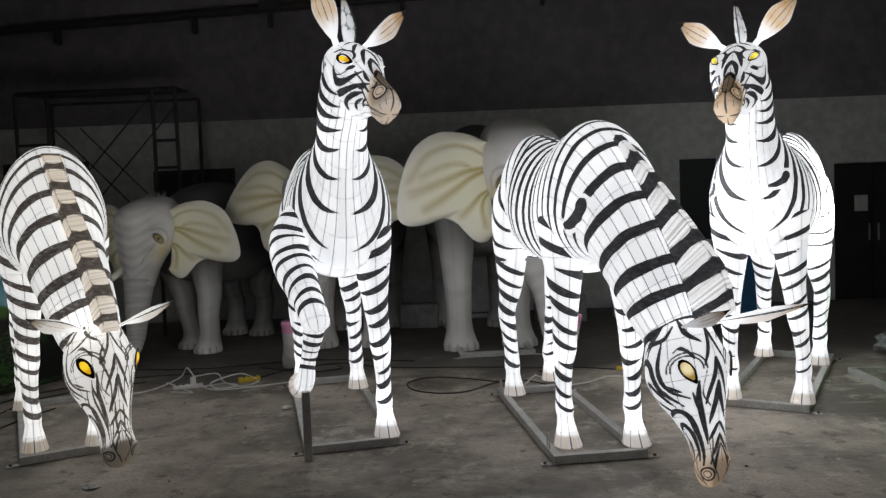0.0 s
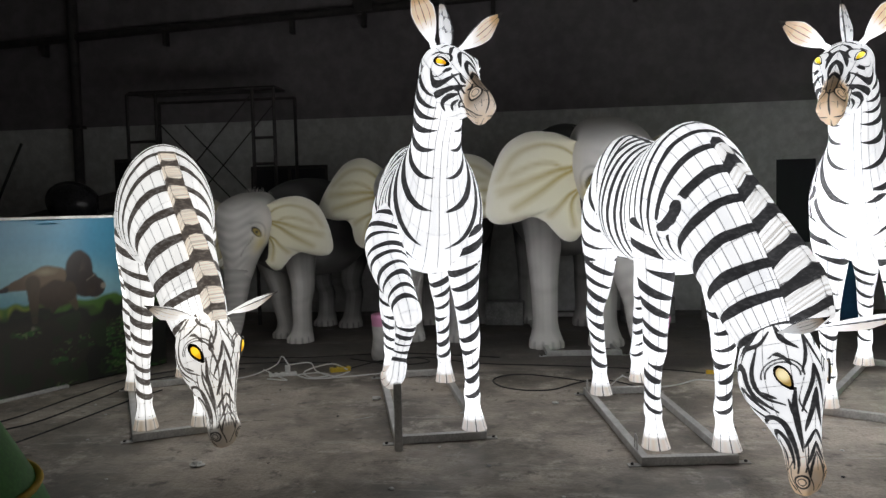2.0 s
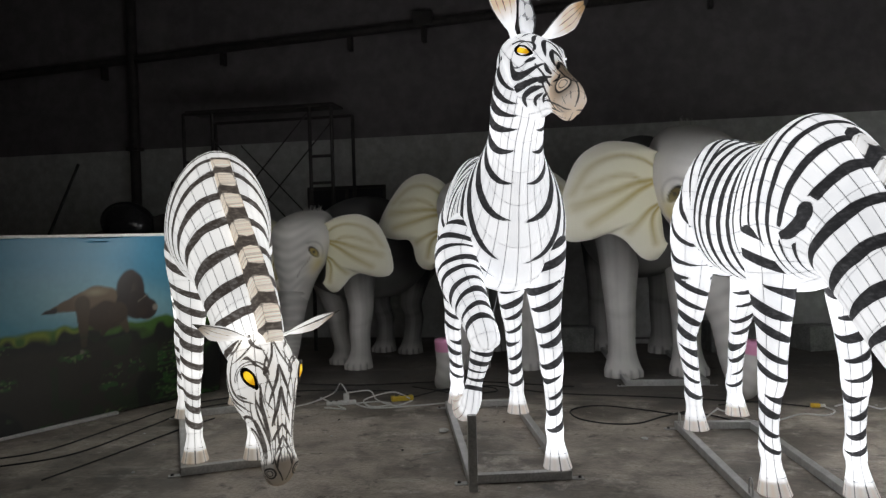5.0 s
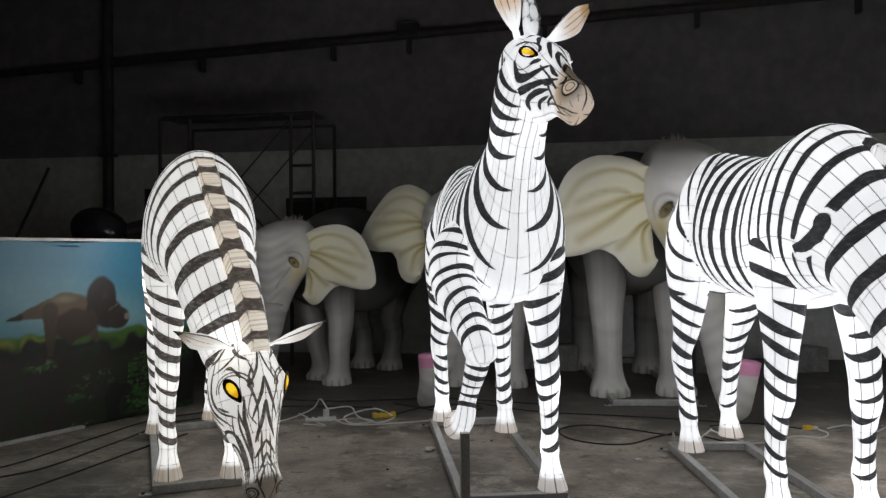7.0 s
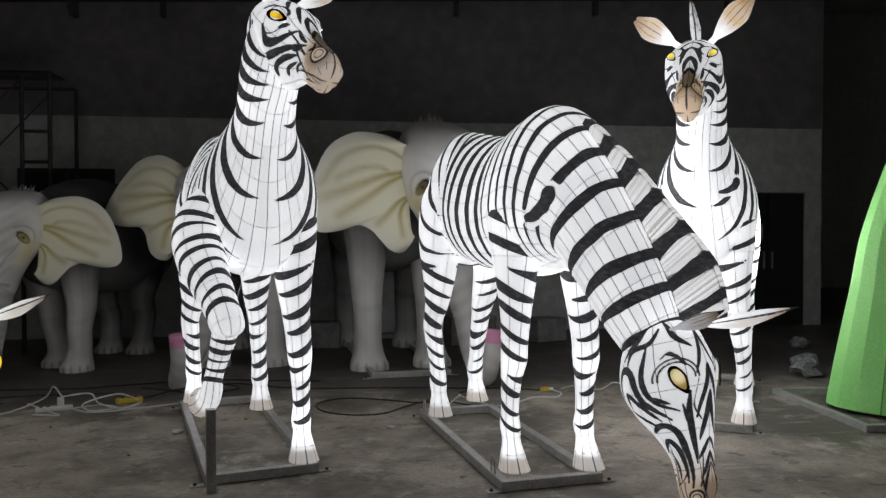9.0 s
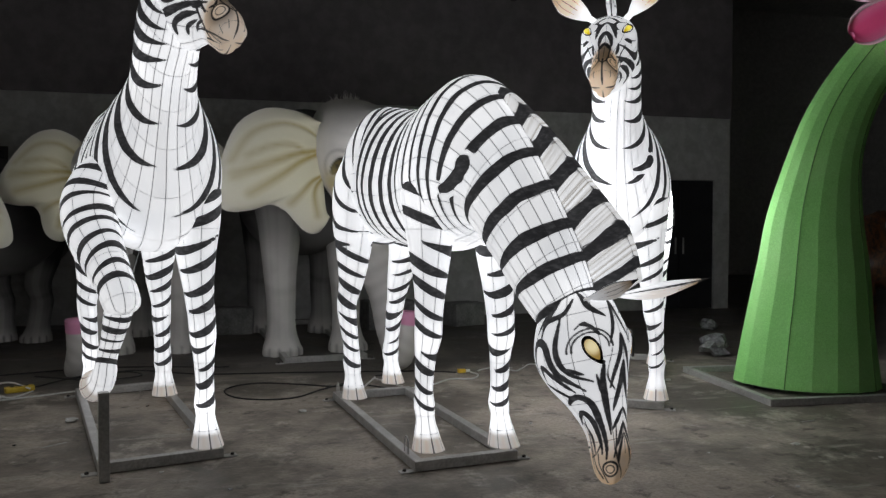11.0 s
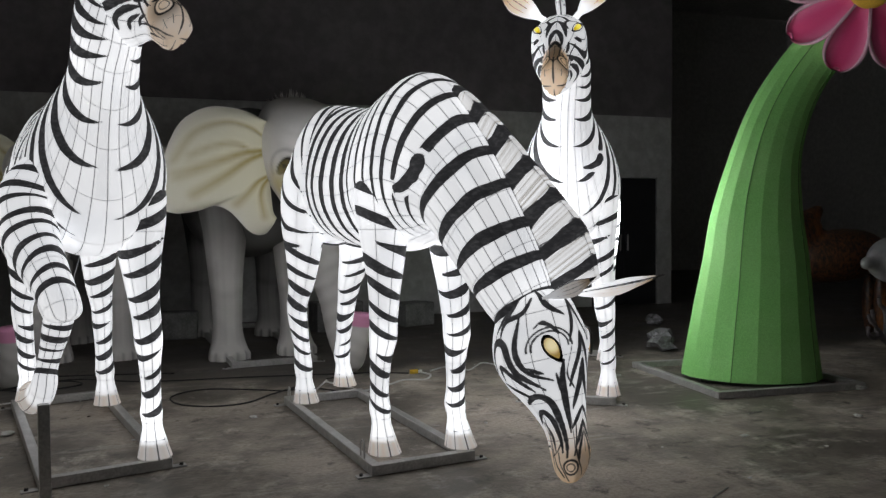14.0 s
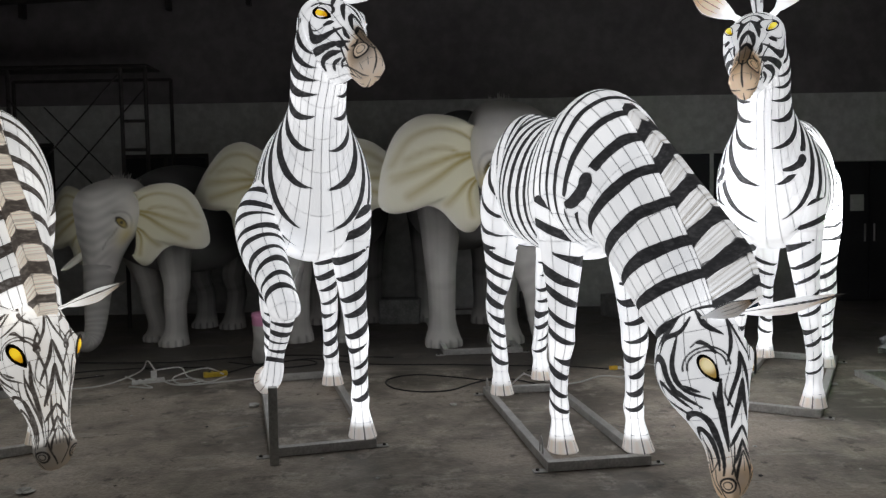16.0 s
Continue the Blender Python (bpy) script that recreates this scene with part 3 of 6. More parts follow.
FRET_UP = [[(0.669, 92), (0.64, 97), (0.56, 108), (0.47, 114)], [(0.662, 122), (0.62, 126), (0.54, 132)], [(0.60, 178), (0.64, 178), (0.668, 178)], [(0.56, 1), (0.62, 1), (0.68, 1)], [(0.38, 18), (0.46, 22), (0.56, 18), (0.60, 2)], [(0.40, 66), (0.47, 92), (0.58, 124)], [(0.32, 50), (0.40, 58), (0.48, 76)]]
FINE = [[(0.03, 26), (0.14, 16), (0.22, 34), (0.40, 30)], [(0.06, 12), (0.16, 24), (0.30, 14), (0.44, 20)], [(0.26, 44), (0.38, 52), (0.50, 46), (0.62, 40)], [(0.30, 58), (0.42, 72), (0.56, 66), (0.64, 62)],
        [(0.14, 100), (0.24, 112), (0.36, 98)], [(0.40, 10), (0.50, 14), (0.62, 10)], [(0.0, 30), (0.07, 60), (0.10, 90)]]


def head(sh, m, size, bulb_fill_spots, base, ears, tan_amount, jowl, seed, gold, bold, ear_tan, wide=1.0, eye=(0.038, 41)):
    """m places the poll: x to the muzzle, z to the forehead, y to the animal's left."""
    q, r = spline(SKULL if jowl == 1.0 else SKULL_UP, 230)
    th = np.linspace(0, 2 * np.pi, 220, endpoint=False)
    c, s = np.cos(th)[None], np.sin(th)[None]
    zc, hz = (r[:, 1:2] + r[:, 2:3]) / 2, (r[:, 1:2] - r[:, 2:3]) / 2
    girth = 1.0 if jowl == 1.0 else wide - (wide - 0.93) * np.clip((r[:, 0:1] - 0.30) / 0.14, 0, 1)
    across = np.maximum(girth * r[:, 3:4], 0.01) * s * (1 + 0.16 * c - 0.10 * c ** 2)
    local = np.stack([r[:, 0:1] + 0 * s, across, zc + hz * np.sign(c) * np.abs(c) ** 0.9], -1)
    x, y, z = local[..., 0] + 0, local[..., 1] + 0, local[..., 2] + 0
    # puffed nostrils, brows and lower lip
    for k in (-1, 1):
        d = np.sqrt((x - 0.635) ** 2 + (y - 0.07 * k * jowl) ** 2 + (z + 0.02) ** 2)
        local[..., 1] += k * 0.022 * np.exp(-(d / 0.04) ** 2)
        d = np.sqrt((x - 0.17) ** 2 + (y - 0.13 * k) ** 2 + (z - 0.06) ** 2)
        local[..., 1] += k * 0.022 * np.exp(-(d / 0.06) ** 2)
        local[..., 2] += 0.018 * np.exp(-(d / 0.06) ** 2)
    local[..., 2] += 0.012 * np.exp(-((x - 0.62) / 0.1) ** 2) * np.exp(-((np.abs(np.degrees(np.where(th > np.pi, 2 * np.pi - th, th)))[None] - 128) / 9) ** 2)
    a = np.degrees(np.where(th > np.pi, 2 * np.pi - th, th))[None] + 0 * x
    local *= size
    wav = wobble(local, 14, seed)
    rad = np.maximum(r[:, 3:4], 0.05)
    across = a / 57.3 * rad
    ink = np.full(x.shape, -1.0)

    def stroke(points, hw, taper=True):
        u, p = spline(points, 17)
        best = np.full(x.shape, -1.0)
        for i, ((x0, a0), (x1, a1)) in enumerate(zip(p, p[1:])):
            t = (i + 0.5) / 16
            h = hw * (0.22 + 0.98 * math.sin(math.pi * min(1, 0.06 + 0.94 * t)) ** 0.75) if taper else hw
            du, dv = x1 - x0, (a1 - a0) / 57.3 * rad
            eu, ev = x - x0, across - a0 / 57.3 * rad
            f = np.clip((eu * du + ev * dv) / (du * du + dv * dv + 1e-9), 0, 1)
            best = np.maximum(best, h - np.hypot(eu - f * du, ev - f * dv))
        return best + 0.0012 * wav

    low = jowl == 1.0
    for hw, pts in FACE_LOW if low else FACE_UP:
        ink = np.maximum(ink, stroke(pts, hw * bold))
    if bold < 0.9:
        for pts in FINE:
            ink = np.maximum(ink, stroke(pts, 0.0048))
    # clear field round the eye and two fine folds of the lid
    ex, ea = (0.185, 48) if low else (0.19, eye[1])
    d = np.hypot(x - ex, (a - ea) / 57.3 * 0.15)
    ink = np.where(d < 0.056, np.minimum(ink, d - 0.056), ink)
    if not low:
        ink = np.maximum(ink, np.where((a < ea + 4) & (x < ex + 0.045), 0.0085 - np.abs(d - 0.060), -1))
        ink = np.maximum(ink, np.where(a > ea + 6, 0.0036 - np.abs(d - 0.066), -1))
    if low:
        for r1 in (0.062, 0.077):
            ink = np.maximum(ink, np.where(x < ex + 0.01, 0.0044 - np.abs(d - r1), -1))
    for pts in FRET_LOW if low else FRET_UP:
        ink = np.maximum(ink, stroke(pts if low else [(0.93 * x0, a0) for x0, a0 in pts], 0.0036 if low else 0.0048, False))
    nx, na, nr = (0.665, 50, 0.030 if bold > 0.9 else 0.025) if low else (0.525, 46, 0.045)
    dn = np.hypot(x - nx, (a - na) / 57.3 * rad)
    ink = np.where(dn < nr + 0.006, np.minimum(ink, dn - nr - 0.006), ink)
    ink = np.maximum(ink, np.maximum((0.0048 if low else 0.0055) - np.abs(dn - nr), 0.003 - np.abs(dn - 0.55 * nr)))
    if low:
        lip = np.clip((x - 0.585) / 0.012, 0, 1) * np.clip((a - 88) / 14, 0, 1)
        soft = np.clip((x - (0.48 if bold > 0.9 else 0.56) - 0.02 * wav) / 0.13, 0, 1)
        nose = np.clip((x - 0.56) / 0.07, 0, 1) * np.clip((46 - a) / 16, 0, 1)
        shade = np.maximum(np.maximum(lip, soft), nose)
        smoke = 0.45 * nose + 0.15 * np.clip((x - 0.53 - 0.03 * wav) / 0.12, 0, 1) * (dn > nr) + (0.95 * np.clip((x - 0.60 - 0.02 * wav) / 0.03, 0, 1) if bold < 0.9 else 0)
    else:
        rim = 0.385 + 0.08 * np.clip((a - 60) / 60, 0, 1) - 0.05 * np.clip((30 - a) / 20, 0, 1)
        shade = np.clip((x - rim - 0.012 * wav) / 0.05, 0, 1)
        smoke = 0.6 * np.clip((nr + 0.045 - dn) / 0.045, 0, 1) * (dn > nr) + 0.8 * np.exp(-((x - 0.43) / 0.085) ** 2) * np.clip((36 - a) / 18, 0, 1) + 0.25 * np.exp(-((a - 108) / 9) ** 2) * (x > 0.5) + 0.14 * shade
    tan = np.clip(shade, 0.0 if bold > 0.9 else 0.20 + 0.14 * wav, 1) * tan_amount
    p = turn_about(m, local)
    mesh = {k: np.where((x > 0.62) | (dn < 0.07), 1.0, w) for k, w in wires(p, 22, 37).items()}
    sh.grid(p, ink=ink * size, **mesh, tan=tan, glow=glow_at(p, bulb_fill_spots, base) * (1 - 0.22 * tan) * (1 - np.clip(smoke, 0, 0.86)) * (0.93 if bold > 0.9 else 1.08))
    rot = m.to_3x3()
    for k in (-1, 1):
        i = int(np.argmin(np.abs(r[:, 0] - ex)))
        j = int(round(ea / 360 * 220)) * k % 220
        side = np.cross(p[i, (j + 3) % 220] - p[i, (j - 3) % 220], p[i + 4, j] - p[i - 4, j])
        side = Vector(side / np.linalg.norm(side))
        if side.dot(Vector(p[i, j] - p[i].mean(0))) < 0:
            side = -side
        eyeball(sh, Vector(p[i, j]) - (0.009 if low else 0.011) * side, rot @ Vector((1, -0.40 * k, 0.22)), side, eye[0] * size, 0.60, gold)
        lean, ahead, long, cupturn, turn, lit = ears[0 if k < 0 else 1]
        root = Matrix.Translation(m @ (size * Vector((-0.01, 0.095 * k, 0.06))))
        ear(sh, root @ Matrix.Rotation(m.to_euler().z + radians(turn), 4, "Z") @ pose(0, 0, 0, -lean * k, ahead, 0) @ pose(0, 0, 0, 0, 0, cupturn * k), long, lit, seed, ear_tan)
    return p


def mane(sh, p, q, q0, q1, height, width, stripes, seed, dim, lean=0.0, glow=0.75):
    """A stiff box-shaped mane along the crest of a neck tube."""
    rows = np.where((q >= q0) & (q <= q1))[0]
    crest = p[rows, 0]
    centre = p[rows].mean(1)
    up = crest - centre
    up /= np.linalg.norm(up, axis=1)[:, None]
    d = np.gradient(crest, axis=0)
    d /= np.linalg.norm(d, axis=1)[:, None]
    side = np.cross(up, d)
    up = up + lean * side
    t = np.linspace(0, 1, len(rows))
    h = height * np.clip(0.12 + 1.25 * t, 0.1, 1)
    prof = [(-0.5, -0.3), (-0.5, 0.0), (-0.48, 0.33), (-0.46, 0.66), (-0.42, 1.0), (0.0, 1.02), (0.42, 1.0), (0.46, 0.66), (0.48, 0.33), (0.5, 0.0), (0.5, -0.3)]
    g = np.stack([crest + a * width * side + b * h[:, None] * up for a, b in prof], 1)
    s = q[rows][:, None] + 0.06 * wobble(g, 12, seed)
    ink = np.full(g.shape[:2], -1.0)
    for qi, hw in stripes:
        ink = np.maximum(ink, (hw - np.abs(s - qi)) * 0.22)
    edge = np.zeros(len(prof))
    edge[[1, 4, 6, 9]] = 1
    ink = np.maximum(ink, np.where(edge[None] > 0, 0.0015, -1) + 0 * s)
    sh.grid(g, closed=True, ink=ink, wire=1.0, tan=dim, mane=0.9, along=q[rows][:, None] + 0.012 * np.arange(len(prof))[None], glow=glow_at(g, (), glow))


def zebra(name, label, x, y, fwd, neck, skull, ears, legs, bulb_fill_spots, base, material, neck_stripes, seed, mane_size, tan_amount, jowl, head_size=1.0, throat=1.0, mane_lean=0.0, mane_tan=0.0, gold=1, crest=0.0, wedge=1.0, marks=(), bold=1.0, ear_tan=0.3, wide=1.0, eye=(0.038, 41)):
    sh = Shell(SILK_KEYS)
    q, th, p, length = trunk_tube(BARREL + neck, 260, 96)
    ds = np.gradient(length, q)[:, None]
    a = np.where(th > np.pi, 2 * np.pi - th, th)[None] + 0 * p[..., 0]
    v = a / np.pi
    qq = q[:, None] + 0.045 * wobble(p, 5, seed) + 0.02 * wobble(p, 17, seed + 3)
    side = np.sign(np.sin(th))[None]
    ink = np.full(v.shape, -1.0)
    ink = np.maximum(ink, haunch(p, seed, wedge))
    # barrel: narrow upright stripes that meet under the belly
    for k in range(5):
        qi = 3.36 + 0.49 * k
        ink = np.maximum(ink, (0.128 * np.clip(1.15 - 0.75 * v ** 2, 0, 1) - np.abs(qq - qi - 0.16 * np.sin(2.2 * v) * (k / 4 - 0.6))) * 0.43)
    # shoulder and neck
    for k, (qi, hw, bend, end) in enumerate(neck_stripes):
        shape = hw * np.clip((end - (0.09 if throat > 1 else 0.03) * side * (1 if throat > 1 else math.sin(7 * k + seed)) - v) / 0.42, -1, 1)
        shape = np.where(shape > 0, hw * np.clip(shape / hw, 0, 1) ** 0.72 * (0.75 + 0.25 * np.sin(np.pi * np.clip(v / end, 0, 1))), shape)
        ink = np.maximum(ink, (shape - np.abs(qq - qi + bend * v ** 1.5 * throat)) * ds)
    # a comma-shaped blot on a clear field, one on a shoulder
    for mf, ml, mz in marks:
        df, dl, w = p[..., 0] - mf, p[..., 1] - ml, p[..., 2] - mz
        u = np.where(np.abs(ml) > 0.2, np.sign(df), np.sign(dl)) * np.hypot(df, dl)
        blot = 1.9 if len(marks) == 1 else 1.2
        lie = np.clip((u / blot + 0.06) / 0.08, 0, 1)
        d = blot * np.minimum(np.hypot(u / blot - 0.034, w / blot - 0.022) - 0.026, np.hypot(u / blot + 0.06 - 0.08 * lie, w / blot + 0.032 - 0.034 * lie ** 2) - 0.010 - 0.016 * lie)
        ink = np.where(d < 0.022, np.minimum(ink, d - 0.022), ink)
        ink = np.maximum(ink, -d)
    spine = 0.012 - 0.5 * np.abs(np.sin(th))[None] * 0.3 + 0 * v
    ink = np.maximum(ink, np.where(q[:, None] < 5.6, spine, -1))
    sh.grid(p, ink=ink, **wires(p, 4, 20), glow=glow_at(p, bulb_fill_spots, base) * panels(p, 4, 20, seed))
    if mane_size:
        mane(sh, p, q, mane_size[2], q[-1] - (1.3 if crest else 0.15), mane_size[0], mane_size[1], [(s[0], s[1] * 1.05) for s in neck_stripes], seed, mane_tan, mane_lean, 0.75 + 0.25 * mane_tan)
    if len(legs) < 4:
        limb(sh, BENT_ARM, bulb_fill_spots, base, seed, 0.16, 0.085, 0)
        limb(sh, BENT_SHIN, bulb_fill_spots, base, seed + 1, 0.10, 0.072, 1)
    for k, (rows, mirror, foot) in enumerate(legs):
        leg(sh, rows, mirror, bulb_fill_spots, base, seed + k, 0.9 if wedge < 0.5 else 0.5, foot, wedge)
    if crest:
        ear(sh, skull @ pose(-0.03, 0, 0.07, 6, crest, 0) @ pose(0, 0, 0, 0, 0, 84), 0.29, 0.45, seed, 0.0, True)
    head(sh, skull, head_size, bulb_fill_spots, base, ears, tan_amount, jowl, seed, gold, bold, ear_tan, wide, eye)
    # tail
    tq, tt, tp = tube([(-1.90, 0.02, 1.90, 0.04, 0.04), (-2.02, 0.02, 1.75, 0.032, 0.032), (-2.05, 0.02, 1.60, 0.026, 0.026), (-2.05, 0.02, 1.48, 0.03, 0.03), (-2.04, 0.02, 1.38, 0.006, 0.006)], 30, 12)
    sh.grid(tp, ink=-1.0, wire=1.0, glow=base * 0.8)
    ob = sh.make(name, [material, AMBER, PUPIL, GOLD, LEMON])
    ob.matrix_basis = Matrix.Translation((x, y, 0)) @ Matrix.Rotation(math.atan2(fwd[1], fwd[0]), 4, "Z")
    return tagged(ob, label, "zebra statue", "lit zebra statues")


def glass_eye(name, rim, middle, power):
    """Lit glass eye; its paler off-centre patch puts a glossy highlight into the colour."""
    m, t, bsdf = nodes_of(name)
    col = mix_node(t, ramp(t, attr_node(t, "along"), 0.0, 0.9), rim, middle)
    t.links.new(col, bsdf.inputs["Base Color"])
    t.links.new(col, bsdf.inputs["Emission Color"])
    bsdf.inputs["Emission Strength"].default_value, bsdf.inputs["Roughness"].default_value = power, 0.12
    return m


AMBER = glass_eye("amber_glass_eye", (0.60, 0.30, 0.01), (0.92, 0.62, 0.03), 0.85)
GOLD = glass_eye("dull_gold_eye", (0.34, 0.22, 0.06), (0.88, 0.76, 0.45), 0.75)
LEMON = glass_eye("pale_yellow_glass_eye", (0.55, 0.40, 0.02), (0.95, 0.80, 0.10), 0.9)
PUPIL = surface("black_eye_paint", (0.012, 0.01, 0.008), (0.02, 0.016, 0.012), 20.0, 80.0, (0.25, 0.4))

UP = [(-0.18, 1.99, -0.16, 1.11, 0.34, 0, 0), (-0.02, 2.02, 0.11, 1.17, 0.318, 0, 0), (0.06, 2.07, 0.23, 1.38, 0.245, 0, 2), (0.12, 2.15, 0.27, 1.62, 0.178, 0.0, 4), (0.17, 2.25, 0.33, 1.80, 0.155, 0.0, 6),
      (0.23, 2.36, 0.41, 1.96, 0.152, 0.0, 10), (0.30, 2.46, 0.49, 2.08, 0.145, 0.01, 14), (0.38, 2.51, 0.53, 2.20, 0.12, 0.015, 18)]
DOWN = [(-0.12, 2.005, -0.14, 1.12, 0.325, 0, 0), (0.14, 2.02, 0.10, 1.17, 0.31, 0, 0), (0.40, 1.895, 0.23, 1.20, 0.28, 0.01, 5), (0.64, 1.66, 0.34, 1.22, 0.235, 0.03, 12), (0.79, 1.42, 0.48, 1.09, 0.205, 0.07, 18),
        (0.91, 1.20, 0.61, 0.94, 0.185, 0.11, 22), (0.98, 1.03, 0.72, 0.83, 0.165, 0.14, 25), (1.00, 0.90, 0.80, 0.76, 0.13, 0.165, 25)]


def head_pose(f, l, z, yaw, pitch, roll=0):
    return Matrix.Translation((f, l, z)) @ Matrix.Rotation(radians(yaw), 4, "Z") @ Matrix.Rotation(radians(pitch), 4, "Y") @ Matrix.Rotation(radians(roll), 4, "X")


LEGS_FADED = [(FORELEG, 1, (-0.16, -0.06)), (FORELEG, -1, (-0.24, -0.07)), (HINDLEG, 1, (-0.15, -0.08)), (HINDLEG, -1, (0.2, 0))]
LEGS_RAISED = [(FORELEG, 1, (-0.03, -0.015)), (HINDLEG, 1, (0.30, -0.02)), (HINDLEG, -1, (-0.15, -0.05))]
LEGS_BOLD = [(FORELEG, 1, (-0.11, -0.01)), (FORELEG, -1, (-0.17, -0.085)), (HINDLEG, 1, (-0.16, -0.11)), (HINDLEG, -1, (0.26, 0.0))]
LEGS_STILL = [(FORELEG, 1, (-0.26, 0)), (FORELEG, -1, (-0.2, -0.02)), (HINDLEG, 1, (0.1, -0.02)), (HINDLEG, -1, (-0.12, 0))]
FEET = [(0, 0.255, 0.25, 0.13, 0.9), (0, -0.255, 0.25, 0.13, 0.9), (-1.79, 0.255, 0.25, 0.13, 0.9), (-1.79, -0.255, 0.25, 0.13, 0.9), (0.02, 0.255, 0.62, 0.12, 0.5), (0.02, -0.255, 0.62, 0.12, 0.5)]
NECK_UP = [(5.75, 0.10, 0.3, 0.75), (6.25, 0.11, 0.35, 0.8), (6.85, 0.115, 0.25, 0.85), (7.35, 0.15, 0.3, 0.92), (7.85, 0.17, 0.25, 0.95), (8.35, 0.20, -0.25, 0.96), (8.9, 0.22, -0.85, 0.95), (9.5, 0.23, -1.35, 0.93), (10.1, 0.24, -1.6, 0.92), (10.75, 0.24, -1.55, 0.9), (11.4, 0.23, -1.4, 0.88), (12.1, 0.21, -1.2, 0.86)]
NECK_DOWN = [(5.75, 0.08, 0.1, 0.8), (6.15, 0.08, 0.0, 0.85), (6.6, 0.085, 0.0, 0.9), (7.1, 0.09, 0.1, 0.95), (7.6, 0.097, 0.2, 0.97), (8.15, 0.101, 0.3, 0.95), (8.7, 0.108, 0.3, 0.95), (9.3, 0.114, 0.3, 0.95), (9.95, 0.121, 0.3, 0.95), (10.65, 0.134, 0.3, 0.95), (11.4, 0.148, 0.3, 0.95), (12.3, 0.148, 0.25, 0.95)]
EARS_UP = ((24, 4, 0.41, 20, 0, 0.72), (52, 4, 0.46, 20, 0, 0.65))
EARS_WIDE = ((54, 4, 0.39, 5, 0, 0.9), (44, 4, 0.41, 5, 0, 0.9))
EARS_LOW = ((70, 20, 0.34, 40, 0, 0.75), (72, 20, 0.36, 40, 0, 0.75))

# Last three spots are glow added on hidden sides to light banner and walls.
zebra("grazing_zebra_statue", "grazing lit silk zebra statue with faded brown stripes", -2.385, 4.115, (0.49, -0.872), DOWN, head_pose(0.93, 0.165, 0.945, 24, 73), EARS_LOW, LEGS_FADED,
      FEET + [(0.5, 0.05, 1.45, 0.2, 0.5), (0.95, 0.12, 1.0, 0.12, 0.8), (-1.2, -0.42, 1.4, 0.3, 1.8), (-1.8, -0.42, 1.3, 0.36, 3.2), (-2.13, 0, 1.66, 0.27, 10.0)], 0.66, SILK_WARM, NECK_DOWN, 1.3, (0.075, 0.12, 7.6), 1.0, 1.0, 1.0, 1.0, 0.0, 0.75, wedge=0.2, marks=((-0.2, -0.32, 1.57), (-0.2, -0.33, 1.41)), bold=0.72, ear_tan=0.4, eye=(0.038, 48))
# Last spot is extra glow added on the hidden rump to light the elephants.
zebra("prancing_zebra_statue", "lit white silk zebra statue with one foreleg raised", -0.56, 4.26, (0.256, -0.967), UP, head_pose(0.385, 0.035, 2.475, 27, 36), EARS_UP, LEGS_RAISED,
      FEET[0:1] + FEET[2:5] + [(0.3, -0.05, 2.1, 0.2, 0.35), (0.55, 0.1, 2.35, 0.15, 0.2), (-2.13, 0, 1.66, 0.27, 12.0)], 0.66, SILK, NECK_UP, 2.1, (0.10, 0.05, 9.0), 0.75, 1.10, 0.89, crest=-35, ear_tan=0.75, wide=1.14, eye=(0.038, 51))
# Last five spots add glow on hidden flank and rump, lighting flower and elephants.
zebra("grazing_zebra_statue", "grazing lit silk zebra statue with bold black stripes", 1.015, 3.865, (0.11, -0.994), DOWN, head_pose(0.95, 0.16, 0.93, 26, 74), ((-22, 66, 0.235, 40, 10, 0.30), (83, 4, 0.56, 60, -22, 0.80)), LEGS_BOLD,
      FEET + [(0.3, 0.1, 1.6, 0.3, 0.3), (-0.2, -0.1, 1.5, 0.4, 0.25), (0.95, 0.12, 1.0, 0.12, 0.2), (-0.35, 0.44, 1.50, 0.27, 14.0), (-0.95, 0.44, 1.50, 0.30, 16.0), (-1.5, 0.44, 1.55, 0.28, 15.0), (0.50, 0.36, 1.42, 0.15, 12.0), (-2.13, 0, 1.66, 0.27, 12.0)], 0.68, SILK, NECK_DOWN, 3.7, (0.20, 0.05, 8.0), 1.0, 1.0, 1.0, 1.0, 0.25, 0.0, 3, marks=((0.43, -0.24, 1.49),), ear_tan=0.35, eye=(0.044, 48))
# Last six spots add glow on the far flank and neck, lighting the flower.
zebra("standing_zebra_statue", "upright lit silk zebra statue with a glaring bright chest", 2.32, 4.74, (-0.50, -0.866), UP, head_pose(0.395, -0.03, 2.475, -2, 38), EARS_WIDE, LEGS_STILL,
      FEET + [(0.12, 0.0, 1.45, 0.24, 0.40), (-0.6, 0.42, 1.40, 0.26, 1.5), (-1.1, 0.44, 1.45, 0.28, 5.0), (-1.6, 0.44, 1.45, 0.30, 18.0), (-0.05, 0.17, 2.2, 0.15, 5.0), (0.12, 0.16, 2.42, 0.13, 4.0), (-1.0, 0.26, 2.02, 0.2, 6.0)], 0.64, SILK, NECK_UP, 5.2, (0.10, 0.05, 9.0), 0.9, 1.04, 0.93, gold=4, crest=-35, wedge=0.8, marks=((0.21, 0.177, 1.66), (0.12, -0.30, 1.60)), ear_tan=0.9, wide=1.17, eye=(0.038, 38))


